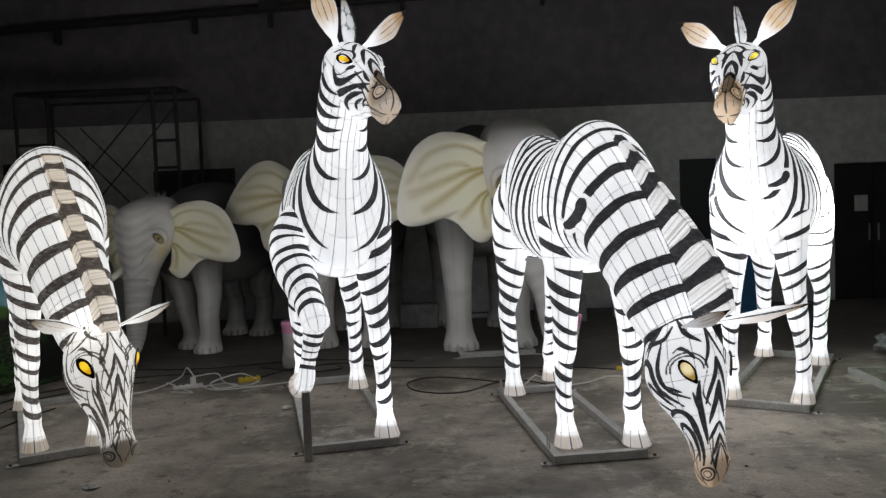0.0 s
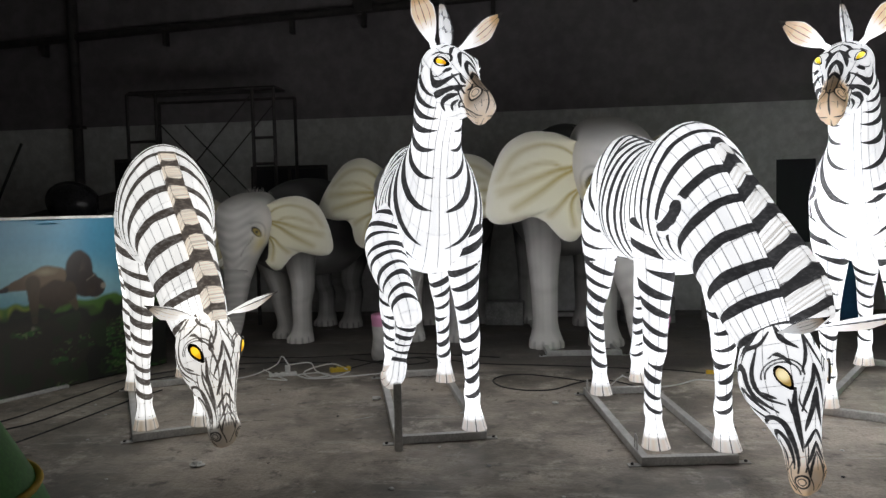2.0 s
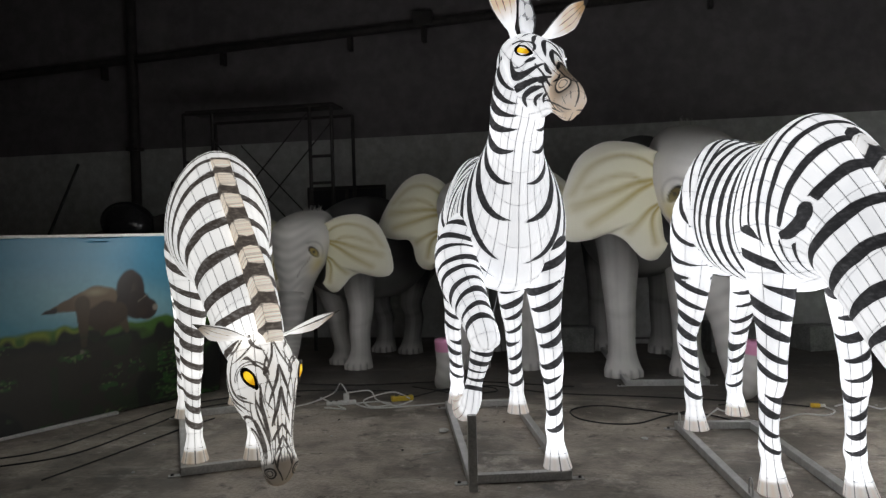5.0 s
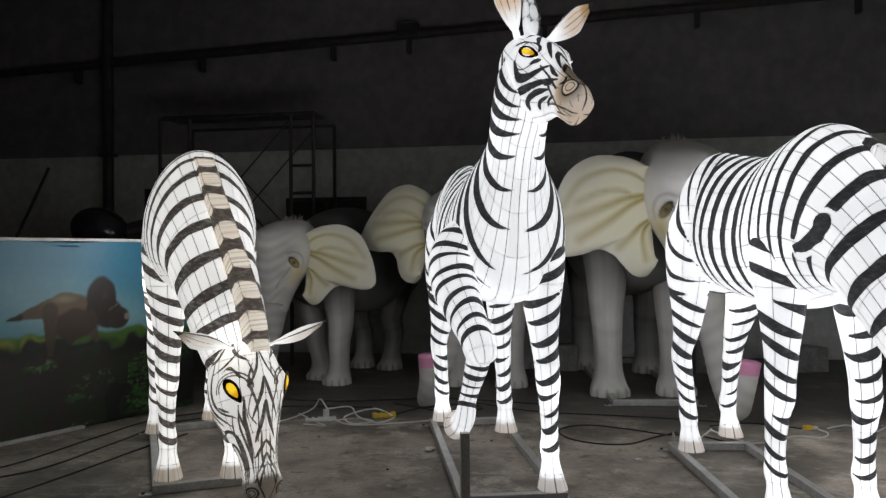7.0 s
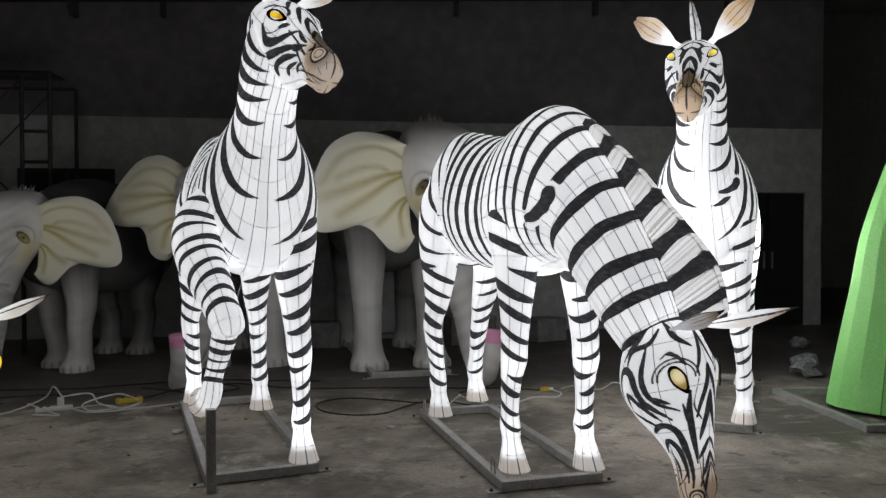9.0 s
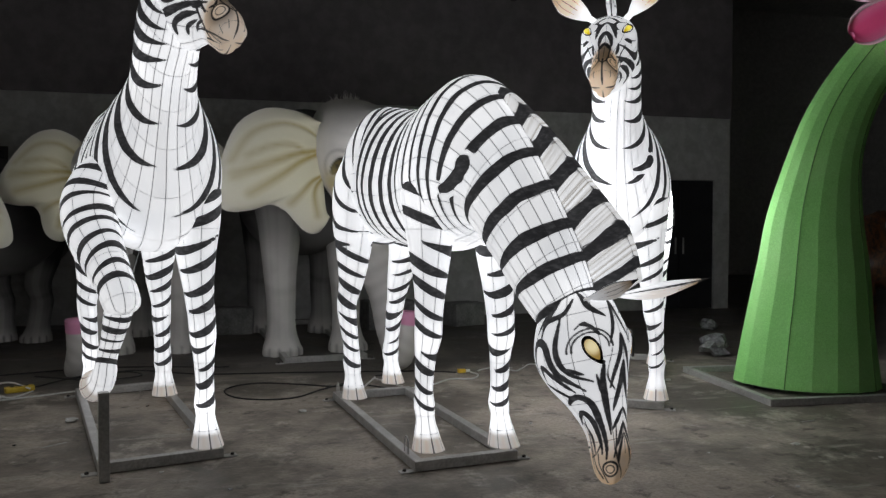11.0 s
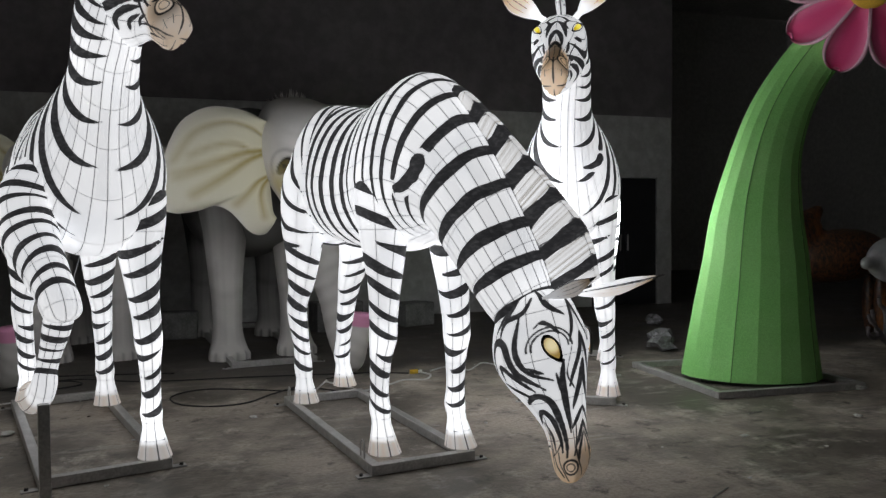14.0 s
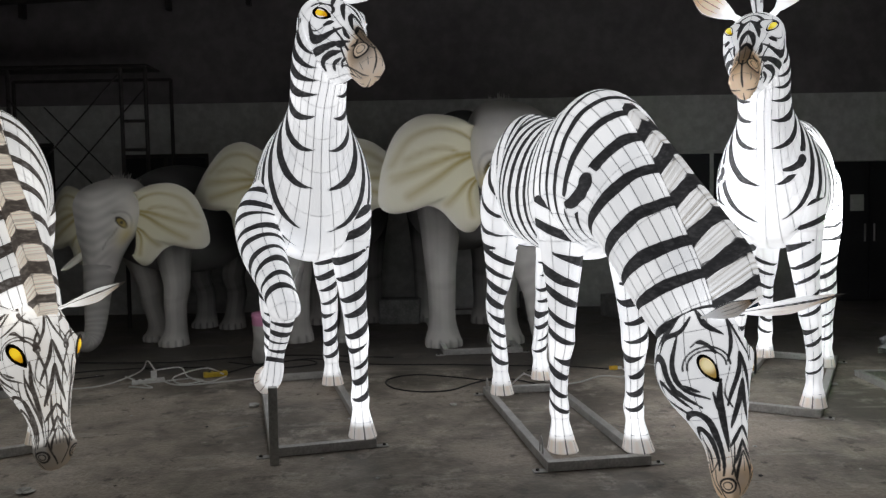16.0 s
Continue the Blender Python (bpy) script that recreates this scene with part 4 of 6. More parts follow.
def steel_base(x, y, fwd, raised=False, f0=-1.88, f1=0.10, w=0.285, group="zebra base frames", end_rod=False):
    """Welded steel tube frame with four bolt tabs."""
    ob = thing("steel_base_frame", x, y, 0, math.degrees(math.atan2(fwd[1], fwd[0])), "galvanised steel tube base frame bolted to the concrete floor", "base frame", group)
    t = 0.052
    for k in (-1, 1):
        part("side_rail", boxed(f0, f1 - t, k * w - t / 2, k * w + t / 2, 0.004, 0.004 + t, 0.004), STEEL, ob)
    part("end_rail", boxed(f1 - t + 0.001, f1, -w - t / 2, w + t / 2, 0.004, 0.006 + t, 0.004), STEEL, ob)
    part("end_rail", boxed(f0 - t, f0 - 0.001, -w - t / 2, w + t / 2, 0.004, 0.006 + t, 0.004), STEEL, ob)
    for f in (f1 - t / 2, f0 - t / 2):
        for k in (-1, 1):
            bm = boxed(f - 0.025, f + 0.025, min(k * (w + t / 2), k * (w + t / 2 + 0.075)), max(k * (w + t / 2), k * (w + t / 2 + 0.075)), 0.0, 0.008, 0.002)
            tab = part("bolt_tab", bm, STEEL, ob)
            bm = bmesh.new()
            bmesh.ops.create_cone(bm, cap_ends=True, segments=8, radius1=0.011, radius2=0.009, depth=0.012, matrix=Matrix.Translation((f, k * (w + t / 2 + 0.05), 0.013)))
            part("bolt", bm, IRON, tab)
    if end_rod:
        for f in (f1 - 0.17, f0 + 0.06):
            side = -w - t / 2 + 0.012
            cable("hook", [(f - 0.03, side, 0.02), (f - 0.032, side, 0.09), (f - 0.02, side, 0.135), (f, side, 0.145), (f + 0.02, side, 0.12), (f + 0.03, side, 0.03)], 0.0045, STEEL, ob, "bent steel rod loop welded to the rail")
    if raised:
        part("post", boxed(0.08, 0.13, -0.315, -0.265, 0.0, 0.44, 0.003), STEEL, ob, "upright steel post under the raised hoof")
    return ob


for x, y, fwd, raised, run, half in ((-2.405, 4.17, (0.51, -0.86), False, 1.68, 0.258), (-0.532, 4.154, (0.256, -0.967), True, 2.0, 0.285), (1.01, 3.795, (0.14, -0.99), False, 1.73, 0.265), (2.37, 4.827, (-0.50, -0.866), False, 2.0, 0.285)):
    steel_base(x, y, fwd, raised, -run, 0.0, half, end_rod=half == 0.265)


# ---- the hall ----
def structure(name, bm, material, label=""):
    return tagged(part(name, bm, material), label, kind="structure")


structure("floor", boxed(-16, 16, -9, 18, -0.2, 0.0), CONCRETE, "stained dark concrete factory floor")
# Ceiling and outer walls, made pale to bounce light back as fill.
structure("ceiling", boxed(-16, 16, -9, 18, 7.0, 7.2), BOUNCEWALL)
structure("wall_south", boxed(-16, 16, -9.3, -9, 0, 7), BOUNCEWALL)
structure("wall_west", boxed(-16.3, -16, -9, 18, 0, 7), BOUNCEWALL)
structure("wall_east", boxed(16, 16.3, -9, 18, 0, 7), BOUNCEWALL)
structure("wall_far", boxed(-16, 16, 18, 18.3, 0, 7), BOUNCEWALL)


def wall_with_openings(name, x0, x1, z0, z1, y0, y1, holes, material):
    bm = bmesh.new()
    xs = sorted({x0, x1, *[h[0] for h in holes], *[h[1] for h in holes]})
    for a, b in zip(xs, xs[1:]):
        cuts = sorted((h[2], h[3]) for h in holes if h[0] <= a and h[1] >= b)
        z = z0
        for lo, hi in cuts:
            if lo > z:
                box(bm, a, b, y0, y1, z, lo)
            z = hi
        if z < z1:
            box(bm, a, b, y0, y1, z, z1)
    bmesh.ops.remove_doubles(bm, verts=bm.verts, dist=0.0005)
    return structure(name, bm, material, "back wall, whitewashed below and dark above")


HOLES = [(-6.5, -5.2, 1.0, 2.42), (-4.27, -3.05, 0.9, 2.24), (3.38, 4.6, 0.9, 2.17), (5.64, 6.79, 0.0, 1.98)]
wall_with_openings("wall_north", -16, 7.05, 0, 2.93, 10.5, 10.74, HOLES, PLASTER)
structure("wall_north_upper", boxed(-16, 7.05, 10.47, 10.74, 2.93, 7.0), SOOT, "dark upper part of the back wall")
# Near-black sheet behind the openings, its colour standing in for an unlit room.
structure("dark_backing_sheet", boxed(-16, 7.05, 12.5, 12.6, 0, 7.0), VOID)


def window(k, x0, x1, z0, z1, material):
    ob = tagged(new("window_%d" % k), kind="structure")
    ob.matrix_basis = pose(x0, 10.5, z0)
    w, h = x1 - x0, z1 - z0
    for a, b, c, d in ((0, 0.05, 0, h), (w - 0.05, w, 0, h), (0.05, w - 0.05, 0, 0.05), (0.05, w - 0.05, h - 0.05, h), (w / 2 - 0.025, w / 2 + 0.025, 0.05, h - 0.05)):
        part("window_frame", boxed(a, b, 0.02, 0.08, c, d, 0.004), material, ob)
    for a, b in ((0.05, w / 2 - 0.025), (w / 2 + 0.025, w - 0.05)):
        part("pane", boxed(a, b, 0.045, 0.051, 0.05, h - 0.05), GLASS, ob)


GLASS, _t, _b = nodes_of("dark_window_glass")
_b.inputs["Base Color"].default_value, _b.inputs["Roughness"].default_value = (0.05, 0.052, 0.058, 1), 0.25
_b.inputs["Transmission Weight"].default_value = 0.1
window(1, *HOLES[0], IRON)
window(2, *HOLES[1], IRON)
window(3, *HOLES[2], PLASTER)
door = tagged(new("door_1"), kind="structure")
door.matrix_basis = pose(5.64, 10.5, 0)
for a in (0.0, 0.58):
    leaf = part("door_leaf", boxed(a + 0.006, a + 0.566, 0.03, 0.075, 0.01, 1.97, 0.003), DOORPAINT, door)
    part("door_handle", boxed(a + (0.50 if a < 0.1 else 0.05), a + (0.515 if a < 0.1 else 0.065), 0.0, 0.029, 0.85, 1.10, 0.003), STEEL, leaf)
part("notice", boxed(0.30, 0.49, 0.024, 0.0295, 1.28, 1.51), PAPER, door, "blank white paper notice")


def pipes():
    ob = thing("wall_pipe", 0, 10.38, 4.42, 0, "dark iron pipe along the upper wall", "pipe")
    part("run", bar(bmesh.new(), (-10, 0, -0.25), (7.0, 0, 0.45), 0.06, 12), IRON, ob)
    for x in (-7.5, -5.5, -3.5, -2.4, -0.5, 1.5, 3.5, 5.5):
        part("hanger", boxed(x - 0.03, x + 0.03, -0.03, 0.09, -0.09 + 0.04 * x, 0.14 + 0.04 * x, 0.004), IRON, ob)
    part("valve", boxed(-2.55, -2.25, -0.08, 0.08, 0.02, 0.24, 0.02), IRON, ob)
    ob = thing("down_pipe", -7.0, 10.38, 0, 0, "dark vertical iron pipe on the back wall", "pipe")
    part("pipe", bar(bmesh.new(), (0, 0, 2.0), (0, 0, 6.9), 0.075, 12), IRON, ob)
    part("clamp", boxed(-0.1, 0.1, -0.1, 0.09, 2.9, 2.95, 0.005), IRON, ob)


pipes()


def scaffold(x0, x1, y):
    ob = thing("scaffold", (x0 + x1) / 2, y, 0, 0, "dark steel scaffold tower with crossed braces", "scaffold")
    w = (x1 - x0) / 2
    for x in (-w, -w + 0.42, w - 0.30, w):
        for d in (0, 0.9):
            if x in (-w, w) or d == 0:
                part("post", bar(bmesh.new(), (x, d, 0), (x, d, 3.2), 0.024), IRON, ob)
    for d in (0, 0.9):
        part("rail", bar(bmesh.new(), (-w, d, 3.2), (w, d, 3.2), 0.022), IRON, ob)
        part("brace", bar(bmesh.new(), (-w + 0.42, d - 0.05, 2.85), (w - 0.3, d - 0.05, 1.4), 0.010), IRON, ob)
        part("brace", bar(bmesh.new(), (-w + 0.42, d - 0.09, 1.6), (w - 0.3, d - 0.09, 3.1), 0.010), IRON, ob)
    for z in (1.2, 1.7, 2.2, 2.55):
        part("rung", bar(bmesh.new(), (w - 0.3, 0, z), (w, 0, z), 0.02), IRON, ob)
        part("rung", bar(bmesh.new(), (-w, 0, z), (-w + 0.42, 0, z), 0.02), IRON, ob)
    part("plank", boxed(-w, w, 0.05, 0.5, 3.225, 3.25), IRON, ob)


scaffold(-5.5, -3.4, 9.2)

# ---- elephants ----
HIDE_KEYS = ("dark", "ear", "vein", "eye", "gold", "pink", "blush")
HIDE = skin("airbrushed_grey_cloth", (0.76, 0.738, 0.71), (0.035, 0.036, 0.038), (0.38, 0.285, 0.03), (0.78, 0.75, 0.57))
# outline of an ear from its top hinge round to its lower lobe: outwards, upwards
EAR_EDGE = [(0.0, 0.42), (0.10, 0.48), (0.24, 0.53), (0.44, 0.54), (0.65, 0.41), (0.80, 0.11), (0.87, -0.18), (0.84, -0.29), (0.74, -0.33), (0.58, -0.32), (0.44, -0.285), (0.34, -0.34), (0.28, -0.43), (0.21, -0.52), (0.12, -0.56), (0.03, -0.54), (-0.02, -0.44)]
EAR_VEINS = [[(0.0, 0.17), (0.20, 0.15), (0.40, 0.09), (0.72, -0.02)], [(0.0, 0.15), (0.18, 0.08), (0.36, -0.03), (0.62, -0.18)], [(0.02, -0.06), (0.10, -0.10), (0.18, -0.17), (0.29, -0.28)],
             [(0.0, -0.08), (0.07, -0.15), (0.10, -0.24), (0.09, -0.40)], [(0.0, 0.28), (0.16, 0.37), (0.34, 0.41), (0.56, 0.33), (0.73, 0.10)], [(0.10, 0.13), (0.24, 0.22), (0.42, 0.22), (0.62, 0.14)]]


def elephant(label, x, y, fwd, k, trunk, head_side, head_yaw, head_z, steps, dimming=0.0, sweep=0.3, ear_size=1.0, ear_tilt=0.0, seed=1, tusks=(), pink=0.9, dome=0.0, amber=0.85):
    """k is the size; lengths below are for the largest one. steps moves each foot ahead and to the left."""
    # Each statue's hide is also darkened overall in place of weaker light.
    sh = Shell(HIDE_KEYS)
    rng = np.random.default_rng(seed)
    rows = [(-2.10, 1.85, -2.02, 1.45, 0.2, 0, 0), (-1.95, 2.18, -1.95, 1.05, 0.50, 0, 0), (-1.45, 2.42, -1.45, 0.95, 0.62, 0, 0), (-0.8, 2.52, -0.8, 0.93, 0.66, 0, 0), (-0.2, 2.46, -0.2, 1.0, 0.58, 0, 0),
            (0.25, 2.28, 0.2, 1.1, 0.46, 0.3 * head_side, 0), (0.62, 2.10, 0.5, 1.25, 0.34, 0.8 * head_side, 0)]
    q, th, p, length = trunk_tube(rows, 60, 48)
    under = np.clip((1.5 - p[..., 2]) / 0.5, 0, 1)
    # Body coloured near black, standing in for its unlit bulk.
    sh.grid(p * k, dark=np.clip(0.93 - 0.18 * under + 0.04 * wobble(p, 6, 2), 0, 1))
    for (f, l), (sf, sl) in zip(((0.02, 0.33), (0.02, -0.33), (-1.5, 0.36), (-1.5, -0.36)), steps):
        bend = -0.10 if f < -1 else 0.04
        rows = [(f, l * 0.7, 1.9, 0.10, 0.06), (f + 0.05 * sf, l, 1.62, 0.33, 0.24), (f + 0.25 * sf, l + 0.2 * sl, 1.2, 0.255, 0.205), (f + 0.5 * sf - bend, l + 0.5 * sl, 0.82, 0.19, 0.165), (f + 0.7 * sf + 0.2 * bend, l + 0.7 * sl, 0.55, 0.16, 0.145),
                (f + 0.9 * sf, l + 0.9 * sl, 0.30, 0.15, 0.138), (f + sf + 0.02, l + sl, 0.17, 0.168, 0.155), (f + sf + 0.05, l + sl, 0.07, 0.20, 0.185), (f + sf + 0.05, l + sl, 0.0, 0.205, 0.19)]
        q, th, p = tube(rows, 64, 48, 2.1)
        c, s = np.cos(th)[None], np.sin(th)[None]
        z = p[..., 2]
        # domed toenails
        for a in (-1.05, -0.52, 0.0, 0.52, 1.05):
            nail = np.exp(-((np.angle(np.exp(1j * (th[None] - a)))) / 0.19) ** 4 - ((z - 0.035) / 0.055) ** 4)
            p[..., 0] += 0.022 * nail * c
            p[..., 1] += 0.022 * nail * s
        gap = np.clip(1 - np.abs(np.sin(6.0 * (th[None] - 0.26))) / 0.30, 0, 1) * (c > 0.15) * np.clip((0.10 - z) / 0.03, 0, 1)
        low = np.clip((0.20 - z) / 0.12, 0, 1)
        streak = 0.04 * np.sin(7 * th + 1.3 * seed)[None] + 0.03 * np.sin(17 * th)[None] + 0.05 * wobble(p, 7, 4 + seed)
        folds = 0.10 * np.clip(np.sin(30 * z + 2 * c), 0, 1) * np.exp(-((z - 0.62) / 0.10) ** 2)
        # Rear legs, leg backs and thighs are shaded in their colour.
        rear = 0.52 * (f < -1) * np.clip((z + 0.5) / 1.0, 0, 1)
        sh.grid(p * k, dark=np.clip(0.10 + 0.1 * dimming + rear + 0.36 * (0.5 - 0.5 * c) + streak + folds + 0.55 * np.clip((z - 0.95) / 0.5, 0, 1) - 0.22 * low + 0.5 * gap, 0, 1))
    hm = Matrix.Translation(Vector((0.75, head_side, head_z))) @ Matrix.Rotation(radians(head_yaw), 4, "Z")
    # skull: rings from the crown down to the root of the trunk
    rows = [(-0.26, 0, 0.61, 0.02, 0.02), (-0.20, 0, 0.585, 0.22, 0.20), (-0.10, 0, 0.47, 0.40, 0.35), (-0.02, 0, 0.28, 0.46, 0.42), (0.03, 0, 0.08, 0.43, 0.41), (0.07, 0, -0.10, 0.37, 0.36), (0.13, 0, -0.26, 0.30, 0.29), (0.18, 0, -0.42, 0.24, 0.235), (0.24, 0, -0.62, 0.20, 0.195)]
    rows = [(f, l, zr + dome * max(0, zr - 0.1) * 2, a, b) for f, l, zr, a, b in rows]
    q, r = spline(rows, 150)
    th = np.linspace(0, 2 * np.pi, 120, endpoint=False)
    c, s = np.cos(th)[None], np.sin(th)[None]
    z = r[:, 2:3] + 0 * c
    a = np.degrees(np.where(th > np.pi, 2 * np.pi - th, th))[None] + 0 * z
    lobe = 1 + 0.06 * np.exp(-((z - 0.38) / 0.16) ** 2) * np.exp(-((a - 40) / 28) ** 2) - 0.05 * np.exp(-((z - 0.02) / 0.12) ** 2) * np.exp(-((a - 64) / 18) ** 2) + 0.06 * np.exp(-((z + 0.16) / 0.1) ** 2) * np.exp(-((a - 70) / 22) ** 2)
    p = np.stack([r[:, 0:1] + r[:, 3:4] * c * lobe, r[:, 1:2] + r[:, 4:5] * s * lobe, z], -1)
    wr = 0.45 * np.sin(46 * z + 5 * np.cos(2 * np.radians(a)) + 0.8 * np.sin(5 * s)) * np.clip((66 - a) / 25, 0, 1) * np.clip((0.5 - z) / 0.1, 0, 1)
    # slanted almond eye: dark rim, gold iris, dark pupil, a pale lid above it
    e, g = (a - 62) / 57.3 * 0.42, z - 0.03
    du, dv = e * 0.82 - g * 0.57, e * 0.57 + g * 0.82
    d = np.hypot(du, dv * 2.3)
    iris = np.hypot(du - 0.004, dv * 1.2)
    eye = np.clip((0.125 - d) / 0.02, 0, 1)
    gold = amber * np.clip((0.088 - d) / 0.018, 0, 1) * np.clip((iris - 0.020) / 0.010, 0, 1)
    eye = np.maximum(eye, 0.35 * np.clip(1 - np.abs(np.hypot(du, dv * 1.35) - 0.165) / 0.03, 0, 1) * (dv > 0.02))
    lid = np.clip(1 - np.abs(np.hypot(du, dv * 1.5) - 0.105) / 0.03, 0, 1) * (dv > 0)
    tear, _ = near_line(a / 57.3 * 0.42, z, [(0.41, -0.03), (0.36, -0.12), (0.30, -0.20), (0.26, -0.30)])
    cheek = np.exp(-(((a - 76) / 57.3 * 0.4) ** 2 + (z + 0.13) ** 2) / 0.016)
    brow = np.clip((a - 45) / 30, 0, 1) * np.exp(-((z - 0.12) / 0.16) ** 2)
    # Back of the skull shaded in colour; crown and brow painted paler.
    sh.grid(turn_about(hm, p) * k, dark=np.clip(0.12 + 0.9 * dimming + 0.17 * wr + 0.12 * wobble(p, 8, seed) - 0.30 * brow - 0.25 * np.clip((z - 0.15) / 0.3, 0, 1) - 0.35 * cheek + 0.12 * lid + 0.35 * np.clip(1 - tear / 0.02, 0, 1) + 1.5 * dimming * np.clip((a - 100) / 40, 0, 1), 0, 1), eye=eye, gold=gold, blush=0.85 * cheek)
    # bristly crown
    for i in range(320):
        u, w = rng.uniform(-1, 1), rng.uniform(0, 1)
        root = np.array([-0.30 + 0.34 * w, 0.26 * u * (1 - 0.3 * w), 0.585 + dome * 0.97 - 0.20 * u * u - 0.10 * w * w])
        tip = root + np.array([rng.uniform(-0.06, 0.03), 0.06 * u + rng.uniform(-0.03, 0.03), rng.uniform(0.04, 0.13)])
        line = np.linspace(0, 1, 4)[:, None] * (tip - root) + root
        rad = np.array([0.007, 0.006, 0.004, 0.0005])[:, None]
        t3 = np.linspace(0, 2 * np.pi, 3, endpoint=False)
        blade = np.stack([line[:, 0:1] + rad * np.cos(t3)[None], line[:, 1:2] + rad * np.sin(t3)[None], line[:, 2:3] + 0 * t3[None]], -1)
        sh.grid(turn_about(hm, blade) * k, dark=np.clip(0.08 + 0.6 * dimming + rng.uniform(-0.1, 0.15), 0, 1))
    # trunk along its own line
    line = [(0.24, 0, -0.52, 0.205)] + trunk
    q, r = spline(line, 110)
    d = np.gradient(r[:, :3], axis=0)
    d /= np.linalg.norm(d, axis=1)[:, None]
    side = np.cross(d, np.array([0.0, 1.0, 0.0]))
    side /= np.linalg.norm(side, axis=1)[:, None]
    out = np.cross(side, d)
    th = np.linspace(0, 2 * np.pi, 32, endpoint=False)
    rr = r[:, 3:4] * (1 + 0.018 * np.sin(1.6 * np.arange(110))[:, None])
    p = r[:, None, :3] + (rr * np.cos(th)[None])[..., None] * side[:, None] + (rr * np.sin(th)[None])[..., None] * out[:, None]
    t = np.linspace(0, 1, 110)[:, None] + 0 * th[None]
    # Trunk coloured darkest at its root.
    sh.grid(turn_about(hm, p) * k, pink=(t > 0.94) * pink, dark=np.clip(0.36 + 0.6 * dimming - 0.28 * t + 0.06 * np.sin(90 * t + 2 * np.sin(th)[None]), 0, 1))
    # ears: thick bowed sheets, veined in olive, with a pale rim
    for sgn in (-1, 1):
        q, edge = spline(EAR_EDGE, 90)
        hinge = np.stack([np.linspace(0.0, -0.02, 90), np.linspace(0.40, -0.40, 90)], 1)
        u = np.linspace(0, 1, 44)[:, None]
        ox, oz = (hinge[None, :, i] + u * (edge - hinge)[None, :, i] for i in (0, 1))
        run = np.linspace(0, 1, 90)[None] + 0 * u
        vein = np.zeros(ox.shape)
        for n, pts in enumerate(EAR_VEINS):
            dist, share = near_line(ox, oz, pts)
            width = (0.050 if n < 2 else 0.038) * (0.55 + 0.9 * share)
            vein = np.maximum(vein, np.clip(1 - dist / width, 0, 1) * (0.85 - 0.45 * share) * (0.7 if n > 3 else 1.0))
        tilt = radians(ear_tilt)
        ex, ez = ox * math.cos(tilt) - oz * math.sin(tilt), ox * math.sin(tilt) + oz * math.cos(tilt)
        ex, ez = ear_size * ex, ear_size * ez
        ff = -0.02 - sweep * np.abs(ex) ** 1.5 + 0.030 * np.sin(17 * run + 0.7) * u ** 3 + 0.07 * np.sin(np.pi * u) - 0.02 * vein
        front = np.stack([ff, sgn * (0.37 + 1.06 * ex), 0.01 + ez], -1)
        rear = front - np.array([0.045, 0, 0]) * (1 - u[..., None] ** 4)
        rim = np.clip((u - 0.90) / 0.08, 0, 1) + 0 * ox
        pale = np.clip((u - 0.45) / 0.4, 0, 1) + 0 * ox
        shell = np.concatenate([front, rear[:, ::-1]], 1)
        # Ear backs coloured darker; fronts darken a little towards the hinge.
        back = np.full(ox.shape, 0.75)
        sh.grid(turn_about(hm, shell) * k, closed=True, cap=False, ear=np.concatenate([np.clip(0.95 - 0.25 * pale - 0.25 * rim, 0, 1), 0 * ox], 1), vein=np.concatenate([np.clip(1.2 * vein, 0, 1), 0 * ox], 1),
                dark=np.concatenate([np.clip(dimming * 0.6 + 0.15 * (1 - u) + 0 * ox, 0, 1), back], 1))
    # tusks
    for sgn in tusks:
        line = [(0.22, sgn * 0.20, -0.34, 0.05), (0.36, sgn * 0.26, -0.44, 0.048), (0.48, sgn * 0.30, -0.52, 0.036), (0.56, sgn * 0.32, -0.55, 0.006)]
        q, r = spline(line, 24)
        th = np.linspace(0, 2 * np.pi, 14, endpoint=False)
        p = np.stack([r[:, 0:1] + 0 * th[None], r[:, 1:2] + r[:, 3:4] * np.cos(th)[None], r[:, 2:3] + r[:, 3:4] * np.sin(th)[None]], -1)
        sh.grid(turn_about(hm, p) * k, ear=0.35)
    ob = sh.make("elephant_statue", [HIDE])
    ob.matrix_basis = Matrix.Translation((x, y, 0)) @ Matrix.Rotation(math.atan2(fwd[1], fwd[0]), 4, "Z")
    return tagged(ob, label, "elephant statue", "unlit elephant statues")


CURL_IN = [(0.30, 0, -0.85, 0.165), (0.34, 0.0, -1.12, 0.14), (0.37, 0.0, -1.28, 0.125), (0.44, 0.0, -1.43, 0.11), (0.57, 0.0, -1.47, 0.10), (0.68, 0, -1.36, 0.085)]
CURL_UP = [(0.30, 0.0, -0.85, 0.155), (0.36, 0.04, -1.12, 0.115), (0.44, 0.05, -1.42, 0.10), (0.57, 0.05, -1.62, 0.092), (0.72, 0.03, -1.64, 0.09), (0.82, 0.02, -1.47, 0.085), (0.85, 0.04, -1.23, 0.10)]
CURL_LOW = [(0.30, -0.02, -0.85, 0.17), (0.34, -0.06, -1.12, 0.15), (0.40, -0.13, -1.42, 0.125), (0.50, -0.2, -1.66, 0.105), (0.66, -0.18, -1.66, 0.10), (0.76, -0.13, -1.46, 0.088), (0.80, -0.12, -1.19, 0.098)]
